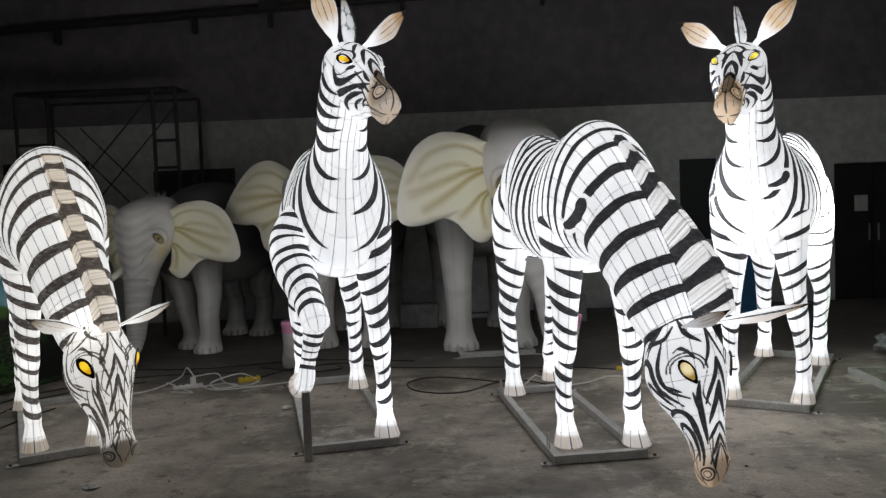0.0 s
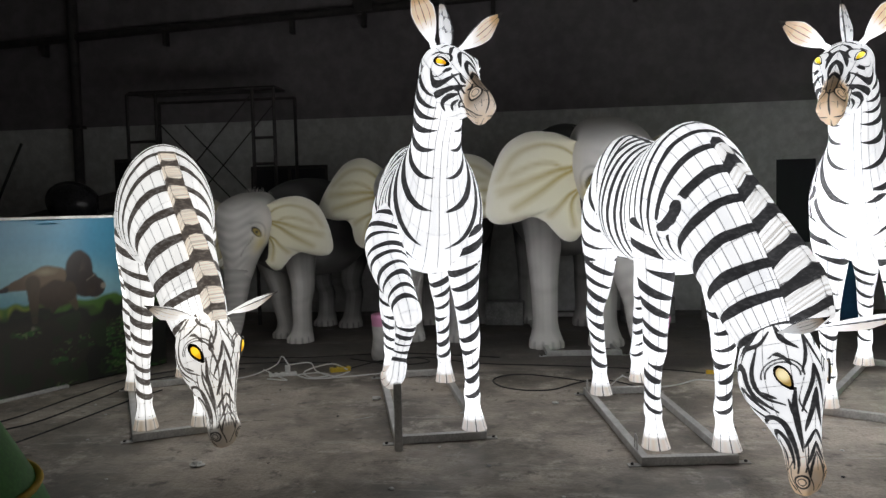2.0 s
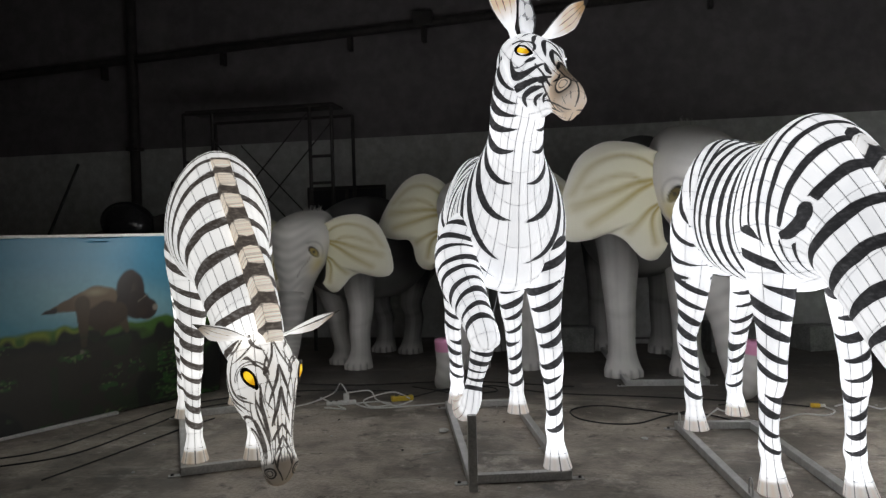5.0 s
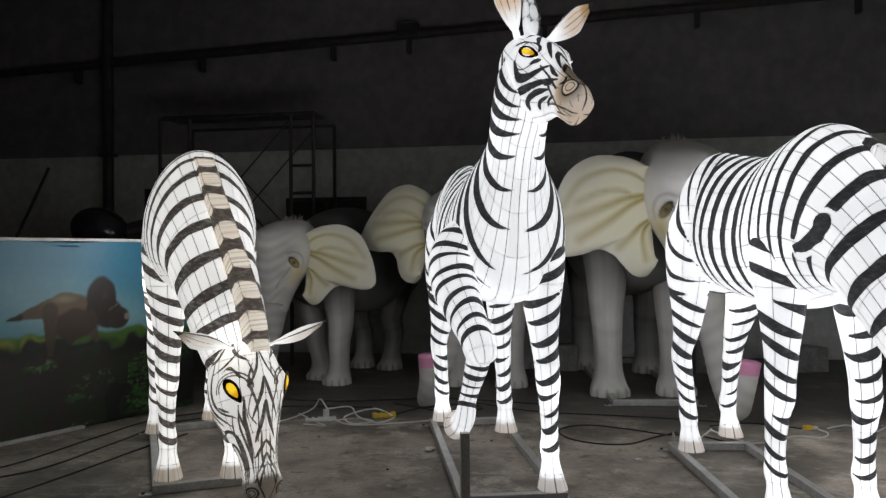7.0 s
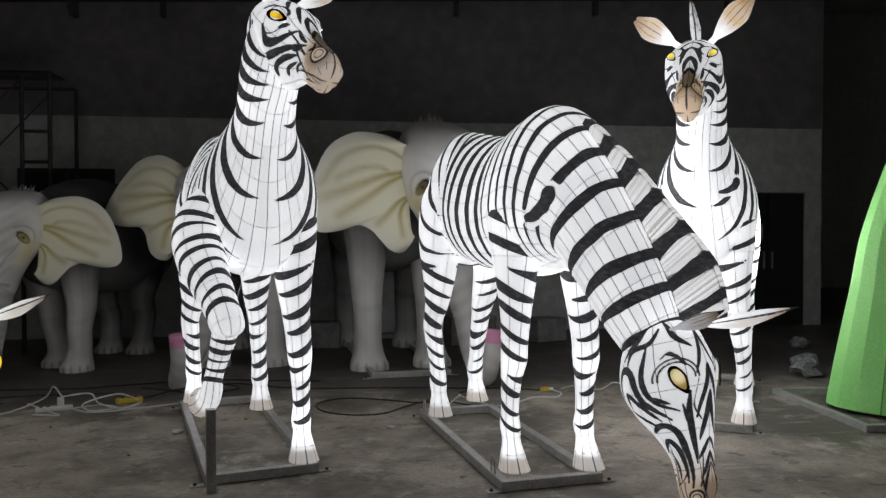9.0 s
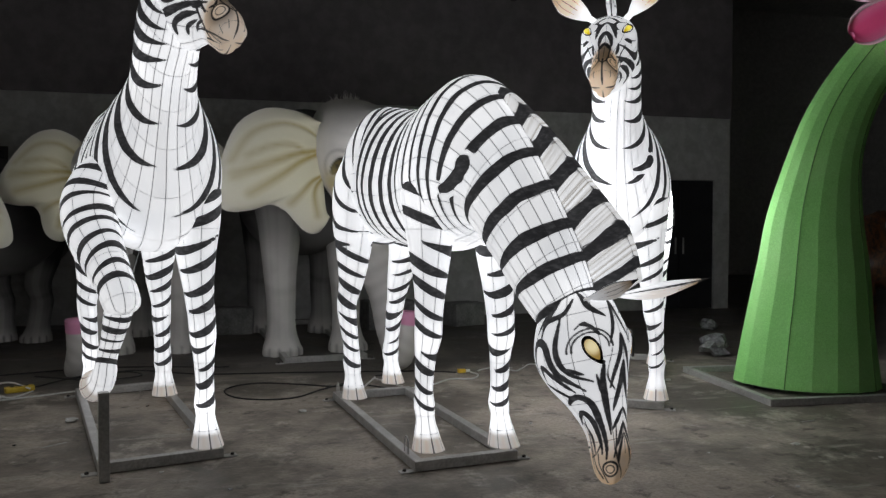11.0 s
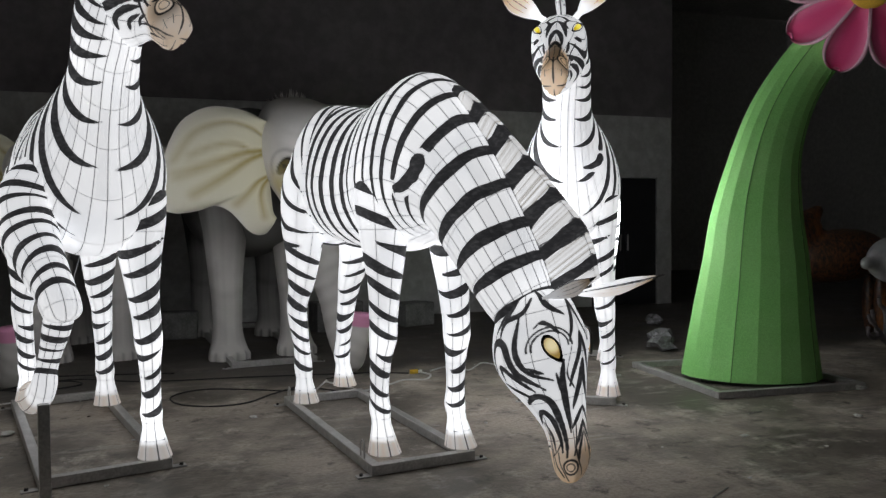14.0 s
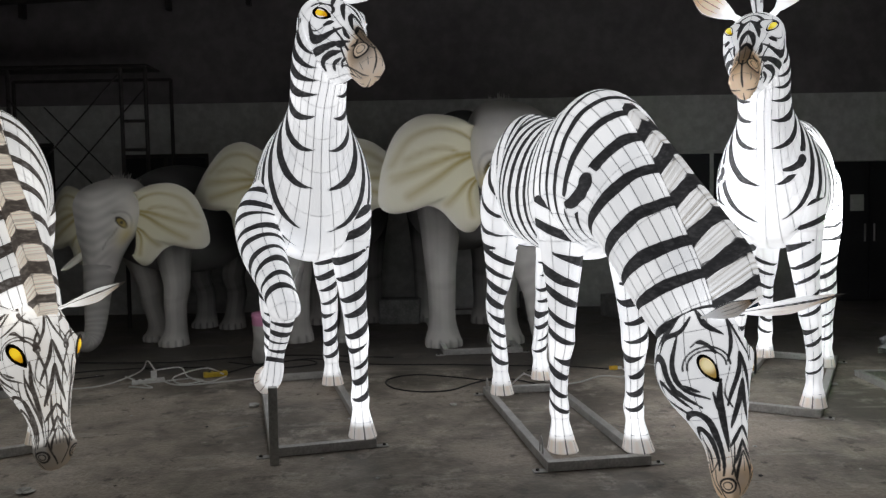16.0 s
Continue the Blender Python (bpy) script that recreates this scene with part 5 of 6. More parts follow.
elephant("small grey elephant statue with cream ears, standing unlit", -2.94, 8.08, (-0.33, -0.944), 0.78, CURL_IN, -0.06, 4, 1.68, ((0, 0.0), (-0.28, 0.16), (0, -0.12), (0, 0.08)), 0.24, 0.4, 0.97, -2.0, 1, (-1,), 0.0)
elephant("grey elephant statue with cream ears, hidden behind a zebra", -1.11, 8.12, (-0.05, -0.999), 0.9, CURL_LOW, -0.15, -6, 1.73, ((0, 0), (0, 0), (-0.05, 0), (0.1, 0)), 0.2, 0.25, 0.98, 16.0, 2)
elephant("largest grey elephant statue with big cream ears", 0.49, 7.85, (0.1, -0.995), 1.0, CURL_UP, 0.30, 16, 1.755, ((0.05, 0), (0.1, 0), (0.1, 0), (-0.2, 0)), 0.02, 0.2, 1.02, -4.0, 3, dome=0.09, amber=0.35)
steel_base(0.49, 7.85, (0.1, -0.995), False, -2.0, 0.76, 0.36, "elephant base frames")

# ---- painted banner ----
def lattice(x, z, step, seed):
    """Smooth noise, 0 to 1, on a lattice of the given step."""
    rng = np.random.default_rng(seed)
    g = rng.random((96, 96))
    u, v = x / step + 40, z / step + 8
    i, j = np.floor(u).astype(int), np.floor(v).astype(int)
    f, h = u - i, v - j
    f, h = f * f * (3 - 2 * f), h * h * (3 - 2 * h)
    i, j = i % 95, j % 95
    return (g[i, j] * (1 - f) + g[i + 1, j] * f) * (1 - h) + (g[i, j + 1] * (1 - f) + g[i + 1, j + 1] * f) * h


def painted_scene(x, z):
    """Paint of the banner: sky, a bright meadow edge, dark undergrowth and a horned animal; x along, z up, in metres."""
    n1, n2, n3 = lattice(x, z, 0.5, 1), lattice(x, z, 0.09, 2), lattice(x, z, 0.03, 3)
    col = np.zeros(x.shape + (3,))

    def lay(mask, colour):
        m = np.clip(mask, 0, 1)[..., None]
        col[:] = col * (1 - m) + np.array(colour) * m

    def disc(cx, cz, rx, rz, soft=0.12):
        return (1 - np.hypot((x - cx) / rx, (z - cz) / rz) + 0.10 * (n2 - 0.5)) / soft

    def stroke(x0, z0, x1, z1, r0, r1):
        t = np.clip(((x - x0) * (x1 - x0) + (z - z0) * (z1 - z0)) / ((x1 - x0) ** 2 + (z1 - z0) ** 2), 0, 1)
        return (r0 + (r1 - r0) * t - np.hypot(x - x0 - t * (x1 - x0), z - z0 - t * (z1 - z0)) + 0.008 * (n3 - 0.5)) / 0.012

    lay(np.ones(x.shape), (0.055, 0.30, 0.48))
    lay((1.25 - z) / 0.6, (0.19, 0.53, 0.66))
    lay(0.7 * (lattice(x + 1.4 * z, 0.5 * z, 0.55, 5) - 0.55) / 0.3 * np.clip((1.35 - z) / 0.4, 0, 1), (0.36, 0.62, 0.70))
    edge = 0.78 + 0.07 * (lattice(x, 0 * z, 0.22, 7) - 0.5) + 0.04 * (n2 - 0.5)
    lay((edge + 0.03 - z) / 0.03, (0.10, 0.24, 0.03))
    lay((edge + 0.02 - z) / 0.03 * np.clip((n2 - 0.25) / 0.3, 0, 1) * np.clip((0.5 - np.abs(x + 0.05)) / 0.3, 0, 1), (0.34, 0.42, 0.04))
    lay((edge - 0.03 - z + 0.10 * (n2 - 0.5)) / 0.05, (0.016, 0.019, 0.014))
    lay((edge - 0.10 - z) / 0.05 * np.clip((n1 - 0.5) / 0.2, 0, 1) * 0.6, (0.055, 0.045, 0.03))
    # leafy dabs in drifts
    drift = np.clip((lattice(x, 2.2 * z, 0.30, 11) - 0.66) / 0.15, 0, 1) * np.clip((edge - 0.03 - z) / 0.05, 0, 1)
    dab = np.clip((lattice(x, 1.8 * z, 0.045, 12) - 0.52) / 0.12, 0, 1)
    lay(drift * dab, (0.06, 0.24, 0.04))
    lay(drift * np.clip((lattice(x, 2 * z, 0.03, 13) - 0.70) / 0.1, 0, 1), (0.26, 0.42, 0.14))
    # the animal
    tan, brown, dusk = (0.20, 0.14, 0.08), (0.07, 0.043, 0.024), (0.022, 0.016, 0.015)
    lay(stroke(0.0, 0.93, 0.33, 1.0, 0.012, 0.08), (0.15, 0.095, 0.055))
    lay(stroke(0.0, 0.93, 0.10, 0.945, 0.012, 0.03), dusk)
    lay(disc(0.48, 0.98, 0.23, 0.15), tan)
    lay(disc(0.56, 0.86, 0.22, 0.14) * (0.4 + 0.6 * n2), brown)
    lay(disc(0.46, 1.07, 0.14, 0.045, 0.5) * 0.6, (0.36, 0.29, 0.18))
    lay(stroke(0.34, 0.98, 0.35, 0.64, 0.075, 0.03), (0.10, 0.065, 0.037))
    lay(stroke(0.33, 0.585, 0.36, 0.58, 0.025, 0.018) * n3, (0.40, 0.36, 0.28))
    lay(stroke(0.60, 0.86, 0.52, 0.72, 0.06, 0.03), brown)
    lay(stroke(0.70, 0.82, 0.74, 0.72, 0.05, 0.03), (0.12, 0.08, 0.045))
    lay(disc(0.79, 1.06, 0.145, 0.19), (0.038, 0.027, 0.024))
    lay(disc(0.79, 1.08, 0.09, 0.13, 0.6) * n2, (0.07, 0.05, 0.042))
    lay(disc(0.85, 0.93, 0.15, 0.13), (0.04, 0.028, 0.024))
    lay(stroke(0.70, 0.98, 0.80, 1.20, 0.06, 0.045), (0.034, 0.025, 0.022))
    lay(disc(0.94, 0.89, 0.12, 0.10), (0.045, 0.03, 0.024))
    lay(disc(0.66, 0.88, 0.10, 0.10), (0.075, 0.047, 0.026))
    lay(disc(0.90, 0.87, 0.06, 0.05, 0.5) * n2, brown)
    lay(disc(1.03, 0.895, 0.035, 0.035, 0.4), (0.36, 0.31, 0.25))
    lay(stroke(0.86, 0.96, 0.98, 1.03, 0.014, 0.004), (0.30, 0.27, 0.22))
    lay(stroke(0.94, 0.79, 1.02, 0.80, 0.012, 0.006), (0.34, 0.30, 0.24))
    lay((0.75 - z) / 0.10 * (n2 > 0.62) * (np.abs(x - 0.55) < 0.5) * 0.8, (0.03, 0.06, 0.018))
    # Print dimmed as a whole, and further below about 0.85 m.
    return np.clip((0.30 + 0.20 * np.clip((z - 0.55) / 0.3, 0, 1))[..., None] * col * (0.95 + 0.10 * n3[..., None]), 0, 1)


PAINT, _t, _b = nodes_of("painted_banner_cloth")
_a = _t.nodes.new("ShaderNodeAttribute")
_a.attribute_name = "paint"
_t.links.new(_a.outputs["Color"], _b.inputs["Base Color"])
_b.inputs["Roughness"].default_value = 0.42
bump(_t, _b, noise_node(_t, 3.0, 4.0), 0.25, 0.02)
banner = thing("painted_banner", -4.38, 5.0, 0, math.degrees(math.atan2(0.925, 0.38)), "sagging painted banner of blue sky, undergrowth and a horned animal", "banner")
gx, gz = np.meshgrid(np.linspace(-3.2, 1.75, 440), np.linspace(0.012, 1.54, 136), indexing="ij")
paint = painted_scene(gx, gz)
lift = 0.004 * np.sin(5 * gx) + 0.005 * np.sin(2.3 * gx + 4 * gz) + 0.012 * np.sin(1.1 * gx + 2.5 * gz) * (1.54 - gz) + 0.006
sag = 0.012 * np.sin(3.1 * gx) ** 2 * (gz > 1.5)
flat = np.stack([gx, lift, gz - sag], -1).reshape(-1, 3)
idx = np.arange(440 * 136).reshape(440, 136)
quads = np.stack([idx[:-1, :-1], idx[1:, :-1], idx[1:, 1:], idx[:-1, 1:]], -1).reshape(-1, 4)
me = bpy.data.meshes.new("cloth")
me.from_pydata(flat.tolist(), [], quads.tolist())
tone = me.attributes.new("paint", "FLOAT_COLOR", "POINT")
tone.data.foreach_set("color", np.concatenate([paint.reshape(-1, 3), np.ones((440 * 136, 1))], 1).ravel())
me.polygons.foreach_set("use_smooth", [True] * len(quads))
me.materials.append(PAINT)
cloth = new("cloth", me)
cloth.parent = banner
md = cloth.modifiers.new("thickness", "SOLIDIFY")
md.thickness, md.offset = 0.003, -1
part("hem", boxed(-3.2, 1.75, 0.0, 0.03, 1.535, 1.56, 0.004), PAPER, banner, "pale folded top hem")
part("hem", boxed(-3.2, 0.62, -0.02, 0.03, 0.004, 0.03, 0.004), STEEL, banner, "pale bottom batten lying on the floor")
for x in (-3.1, -1.5, 0.2, 1.7):
    part("post", boxed(x - 0.02, x + 0.02, 0.05, 0.09, 0.0, 1.5, 0.003), IRON, banner)

# ---- dark machine behind the banner ----
LACQUER = surface("black_lacquer", (0.015, 0.015, 0.017), (0.03, 0.03, 0.033), 6.0, 40.0, (0.15, 0.3), 0, 0.05, 0.002)
machine = thing("covered_machine", -6.1, 8.2, 0, 10, "dark rounded machine in the gloom behind the banner", "machine")
bm = bmesh.new()
bmesh.ops.create_uvsphere(bm, u_segments=24, v_segments=14, radius=0.34, matrix=Matrix.LocRotScale((0.35, 0, 1.72), Euler((0, 0.3, 0)), (1.0, 0.8, 0.8)))
for f in bm.faces:
    f.smooth = True
part("dome", bm, LACQUER, machine)
part("body", boxed(-1.0, 1.3, -0.4, 0.5, 0.0, 1.35, 0.08), IRON, machine)
part("arm", bar(bmesh.new(), (-0.9, 0, 1.3), (0.9, 0.1, 1.75), 0.12, 14), IRON, machine)
part("hose", bar(bmesh.new(), (-0.75, 0, 1.4), (-0.35, 0.2, 2.5), 0.018, 8), RUBBER, machine)


# ---- giant flower ----
PETAL_TURN = 7


def flower(x, y, yaw):
    ob = thing("giant_flower", x, y, 0, yaw, "giant cloth flower with a thick green stem and pink petals", "flower decoration")
    rows = [(0.01, 0, 0.035, 0.535), (0.03, 0, 0.50, 0.465), (0.05, 0, 0.90, 0.41), (0.06, 0, 1.30, 0.35), (0.12, 0, 1.75, 0.272), (0.22, 0, 2.10, 0.235), (0.37, -0.02, 2.40, 0.205), (0.55, -0.08, 2.64, 0.19), (0.68, -0.16, 2.80, 0.16)]
    q, r = spline(rows, 60)
    bm = bmesh.new()
    n = 18
    d = np.gradient(r[:, :3], axis=0)
    rings = []
    for i in range(60):
        t = Vector(d[i]).normalized()
        s = t.cross(Vector((0, 1, 0))).normalized()
        u = s.cross(t)
        level = min(1, i / 8)
        ring = []
        for j in range(n):
            a = 2 * math.pi * (j + 0.5) / n
            pleat = 1 - (0.018 * math.sin(11 * a + 1) ** 2 + 0.012 * math.sin(5 * a)) * max(0, 1 - i / 5)
            p = Vector(r[i, :3]) + float(r[i, 3]) * pleat * (math.cos(a) * s + 0.75 * math.sin(a) * u)
            if i < 8:
                p.z = float(r[i, 2]) * (1 - level) + p.z * level
            ring.append(bm.verts.new(p))
        rings.append(ring)
    for a, b in zip(rings, rings[1:]):
        for j in range(n):
            bm.faces.new((a[j], a[(j + 1) % n], b[(j + 1) % n], b[j]))
    bm.faces.new(rings[0][::-1])
    bm.faces.new(rings[-1])
    seams = [[v.co.copy() for v in (ring[j] for ring in rings)] for j in (1, 5, 10, 14)]
    stem = part("stem", bm, GREEN, ob, "green cloth stem with stitched seams")
    for s in seams:
        cable("seam", [tuple(v) for v in s[::6]], 0.0035, SEAM, stem)
    centre = Vector((0.75, -0.50, 2.92))
    face = Matrix.Translation(centre) @ Vector((-0.28, -0.92, -0.32)).to_track_quat("Z", "Y").to_matrix().to_4x4()
    bm = bmesh.new()
    bmesh.ops.create_uvsphere(bm, u_segments=28, v_segments=14, radius=0.15, matrix=face @ Matrix.Diagonal((1, 1, 0.55, 1)))
    for f in bm.faces:
        f.smooth = True
    part("flower_centre", bm, YOLK, ob, "yellow domed cloth centre")
    for k in range(9):
        m = face @ Matrix.Rotation(radians(40 * k + PETAL_TURN), 4, "Z")
        t = 1 - np.linspace(1, 0, 18) ** 1.7
        half = np.where(t < 0.66, 0.05 + 0.095 * np.sin(np.pi / 2 * np.clip(t / 0.66, 0, 1)) ** 1.3, 0.145 * np.sqrt(np.clip(1 - ((t - 0.66) / 0.345) ** 2, 0, 1)))
        half = np.maximum(half, 0.03)
        half[-1] = 0.02
        bm, rim = bmesh.new(), bmesh.new()
        for target, prof in ((bm, [(-0.93, 0.01), (-0.6, -0.015), (0, -0.03), (0.6, -0.015), (0.93, 0.01)]), (rim, [(0.82, -0.01), (0.85, 0.03), (0.98, 0.04), (1.04, 0.0), (1.0, -0.09), (0.6, -0.13), (0, -0.15), (-0.6, -0.13), (-1.0, -0.09), (-1.04, 0.0), (-0.98, 0.04), (-0.85, 0.03), (-0.82, -0.01)])):
            rows = []
            for i, (ti, h) in enumerate(zip(t, half)):
                x = 0.10 + 0.53 * float(ti) - (0.03 if target is bm and i == 17 else 0)
                drop = -0.10 * float(ti) ** 2
                thin = min(1.0, float(h) / 0.09)
                rows.append([target.verts.new(m @ Vector((x, a * float(h), thin * b + drop))) for a, b in prof])
            for a, b in zip(rows, rows[1:]):
                for j in range(len(prof) - 1):
                    target.faces.new((a[j], b[j], b[j + 1], a[j + 1])).smooth = True
            if target is rim:
                target.faces.new(rows[-1])
        petal = part("petal", bm, PINK, ob)
        tone = petal.data.attributes.new("edge", "FLOAT", "POINT")
        tone.data.foreach_set("value", [max(abs(w), 0.95 * abs(2 * i / 17 - 1) ** 3) for i in range(18) for w in (1, 0.62, 0.1, 0.62, 1)])
        part("petal_edge", rim, RIM, petal, "pale pink padded petal edge")
    turn = Matrix.Translation((-0.30, -0.82, 0)) @ Matrix.Rotation(radians(28), 4, "Z")
    for a, b, c, e in ((0, 0.05, 0.051, 1.25), (1.20, 1.25, 0.051, 1.25), (0, 1.25, 0, 0.05), (0, 1.25, 1.251, 1.30)):
        bm = boxed(a, b, c, e, 0.0, 0.05, 0.004)
        bmesh.ops.transform(bm, matrix=turn, verts=bm.verts)
        part("base_rail", bm, STEEL, ob)
    part("foot_ring", boxed(-0.38, 0.38, -0.22, 0.22, 0.0, 0.06, 0.01), IRON, ob)
    return ob


flower(4.12, 5.15, -32)

# ---- green leaf cone ----
LEAF = surface("dark_green_cloth", (0.075, 0.30, 0.05), (0.11, 0.40, 0.07), 2.0, 120.0, (0.6, 0.75), 0, 0.1, 0.001)
cone = thing("green_leaf_cone", -0.983, 0.329, 0, 0, "padded dark green cloth cone with a yellow band", "cloth decoration")
bm = bmesh.new()
rings = []
for z, r in ((0.0, 0.55), (0.4, 0.48), (0.8, 0.355), (1.07, 0.25), (1.24, 0.165), (1.35, 0.10), (1.42, 0.04)):
    rings.append([bm.verts.new((r * math.cos(2 * math.pi * j / 24), r * math.sin(2 * math.pi * j / 24), z)) for j in range(24)])
for a, b in zip(rings, rings[1:]):
    for j in range(24):
        bm.faces.new((a[j], a[(j + 1) % 24], b[(j + 1) % 24], b[j])).smooth = True
bm.faces.new(rings[-1])
bm.faces.new(rings[0][::-1])
part("cone", bm, LEAF, cone)
cable("band", [(0.247 * math.cos(a), 0.247 * math.sin(a), 1.085) for a in np.linspace(0, 2 * math.pi, 25)], 0.007, YOLK, cone, "yellow rope band")


# ---- shapes in the gloom beside the flower ----
def lump(name, parts_of, label, category, x, y, yaw):
    """A statue as one plain mesh of blended round masses."""
    bm = bmesh.new()
    for c, size, turn in parts_of:
        bmesh.ops.create_uvsphere(bm, u_segments=24, v_segments=14, radius=1, matrix=Matrix.LocRotScale(c, Euler((0, radians(turn), 0)), size))
    for f in bm.faces:
        f.smooth = True
    me = bpy.data.meshes.new(name)
    bm.to_mesh(me)
    bm.free()
    ob = new(name, me)
    ob.matrix_basis = pose(x, y, 0, 0, 0, yaw)
    md = ob.modifiers.new("blend", "REMESH")
    md.mode, md.voxel_size, md.use_smooth_shade = "VOXEL", 0.035, True
    return tagged(ob, label, category)


bull = lump("maned_animal_statue", [((0, 0, 0.88), (0.55, 0.27, 0.30), -8), ((-0.42, 0, 1.10), (0.24, 0.19, 0.32), 32), ((-0.62, 0, 1.27), (0.17, 0.13, 0.17), 25), ((-0.76, 0, 1.08), (0.10, 0.09, 0.20), 28), ((-0.52, 0.10, 1.45), (0.04, 0.03, 0.09), 0), ((-0.52, -0.10, 1.45), (0.04, 0.03, 0.09), 0),
                                      ((-0.30, 0, 1.28), (0.10, 0.08, 0.22), 40), ((-0.36, 0.15, 0.36), (0.075, 0.075, 0.40), 0), ((-0.36, -0.15, 0.36), (0.075, 0.075, 0.40), 0), ((0.42, 0.15, 0.36), (0.085, 0.08, 0.40), 0), ((0.42, -0.15, 0.36), (0.085, 0.08, 0.40), 0), ((0.62, 0, 0.75), (0.06, 0.06, 0.30), -15)],
            "dark animal statue with a rust-brown mane standing in gloom", "animal statue", 6.75, 6.9, -25)
bull.data.materials.append(BROWN)


def fish_statue(x, y, z, yaw):
    """A hanging-mouthed fish as one plain mesh: blunt snout, gaping slot, deep body, tail and fins, on a thin rod."""
    sh = Shell(("slot", "back"))
    rows = [(-0.02, 0.03, -0.03, 0.02), (0.02, 0.06, -0.055, 0.045), (0.10, 0.075, -0.065, 0.06), (0.16, 0.12, -0.09, 0.085), (0.30, 0.22, -0.17, 0.15), (0.52, 0.27, -0.22, 0.18), (0.78, 0.22, -0.18, 0.14), (1.0, 0.10, -0.08, 0.06), (1.10, 0.06, -0.05, 0.03), (1.28, 0.24, -0.24, 0.012), (1.32, 0.22, -0.22, 0.006)]
    q, r = spline(rows, 70)
    th = np.linspace(0, 2 * np.pi, 40, endpoint=False)
    c, w = np.cos(th)[None], np.sin(th)[None]
    p = np.stack([r[:, 0:1] + 0 * c, np.maximum(r[:, 3:4], 0.004) * w, (r[:, 1:2] + r[:, 2:3]) / 2 + (r[:, 1:2] - r[:, 2:3]) / 2 * c], -1)
    eye = np.hypot((p[..., 0] - 0.27) / 0.032, (p[..., 2] - 0.055 + 0.3 * (p[..., 0] - 0.27)) / 0.07) < 1
    ridge = np.clip(np.sin(60 * p[..., 0]), 0, 1) * np.clip((p[..., 0] - 0.3) / 0.2, 0, 1) * 0.4
    sh.grid(p, slot=eye * 1.0, back=np.clip((p[..., 2] - 0.02) / 0.12, 0, 1) * 0.55 + ridge)
    rod, _, rp = tube([(0.55, 0, -z, 0.06, 0.06), (0.55, 0, -z + 0.03, 0.06, 0.06), (0.55, 0, -z + 0.05, 0.012, 0.012), (0.55, 0, -0.15, 0.012, 0.012)], 24, 12)
    sh.grid(rp, slot=0.6)
    ob = sh.make("fish_statue", [FISH])
    ob.matrix_basis = pose(x, y, z, 0, 0, yaw)
    return tagged(ob, "pale grey fish statue with a dark eye slot", "fish statue")


FISH, _t, _b = nodes_of("airbrushed_fish_skin")
_c = mix_node(_t, ramp(_t, noise_node(_t, 9.0), 0.35, 0.7), (0.74, 0.74, 0.75), (0.5, 0.5, 0.52))
_c = mix_node(_t, attr_node(_t, "back"), _c, (0.12, 0.12, 0.13))
_t.links.new(mix_node(_t, attr_node(_t, "slot"), _c, (0.01, 0.01, 0.01)), _b.inputs["Base Color"])
_b.inputs["Roughness"].default_value = 0.4
fish_statue(6.25, 6.05, 0.84, 12)
DUSTY = surface("dusty_grey_plaster", (0.16, 0.145, 0.15), (0.30, 0.27, 0.28), 9.0, 60.0)
coral = thing("branching_coral", 5.95, 5.55, 0, 12, "pale branching coral ornament with curled tips on the floor", "coral ornament")
for r, pts in ((0.030, [(0.32, 0, 0.03), (0.16, 0, 0.09), (0.02, 0, 0.17), (-0.08, 0, 0.26)]), (0.018, [(-0.07, 0, 0.25), (-0.13, 0, 0.34), (-0.15, 0.01, 0.45)]), (0.016, [(-0.11, 0, 0.30), (-0.19, 0, 0.35), (-0.22, 0, 0.41)]), (0.020, [(-0.02, 0, 0.20), (-0.14, 0, 0.19), (-0.22, 0, 0.23), (-0.22, 0, 0.30)]),
               (0.020, [(0.04, 0, 0.16), (0.05, 0, 0.33), (0.03, 0, 0.44), (-0.04, 0, 0.49), (-0.06, 0, 0.56)]), (0.022, [(0.03, 0, 0.42), (0.12, 0, 0.46), (0.14, 0, 0.58)]), (0.018, [(0.14, 0.02, 0.10), (0.22, 0.03, 0.26), (0.27, 0.02, 0.38)])):
    cable("branch", pts, r, DUSTY, coral)

# ---- floor clutter ----
binn = thing("blue_covered_box", 3.95, 9.6, 0, 0, "blue tarpaulin thrown over a tall box", "covered box")
part("cover", boxed(-0.26, 0.26, -0.22, 0.22, 0.006, 0.95, 0.05), BLUE, binn)
part("box", boxed(-0.23, 0.23, -0.19, 0.19, 0.0, 0.05, 0.0), IRON, binn)
for x, y, w, d, h in ((-0.35, 9.3, 0.5, 0.35, 0.3), (1.5, 9.4, 0.6, 0.4, 0.34), (2.5, 9.5, 0.45, 0.4, 0.28)):
    cb = thing("storage_box", x, y, 0, 8 * x, "pale grey carton standing by the back wall", "box", "cartons by the wall")
    part("carton", boxed(-w / 2, w / 2, -d / 2, d / 2, 0, h, 0.01), CARTON, cb)
    part("flap", boxed(-w / 2 + 0.01, w / 2 - 0.01, -d / 2 + 0.01, 0, h, h + 0.006), CARTON, cb)

rnd = random.Random(5)


def crumple(name, x, y, size, material, label, category, flat=0.5):
    bm = bmesh.new()
    bmesh.ops.create_icosphere(bm, subdivisions=2, radius=size)
    for v in bm.verts:
        v.co *= rnd.uniform(0.55, 1.2)
        v.co.z = max(v.co.z * flat + size * flat * 0.8, 0.0)
    me = bpy.data.meshes.new(name)
    bm.to_mesh(me)
    bm.free()
    me.materials.append(material)
    ob = new(name, me)
    ob.matrix_basis = pose(x, y, 0, 0, 0, rnd.uniform(0, 360))
    return tagged(ob, label, category)


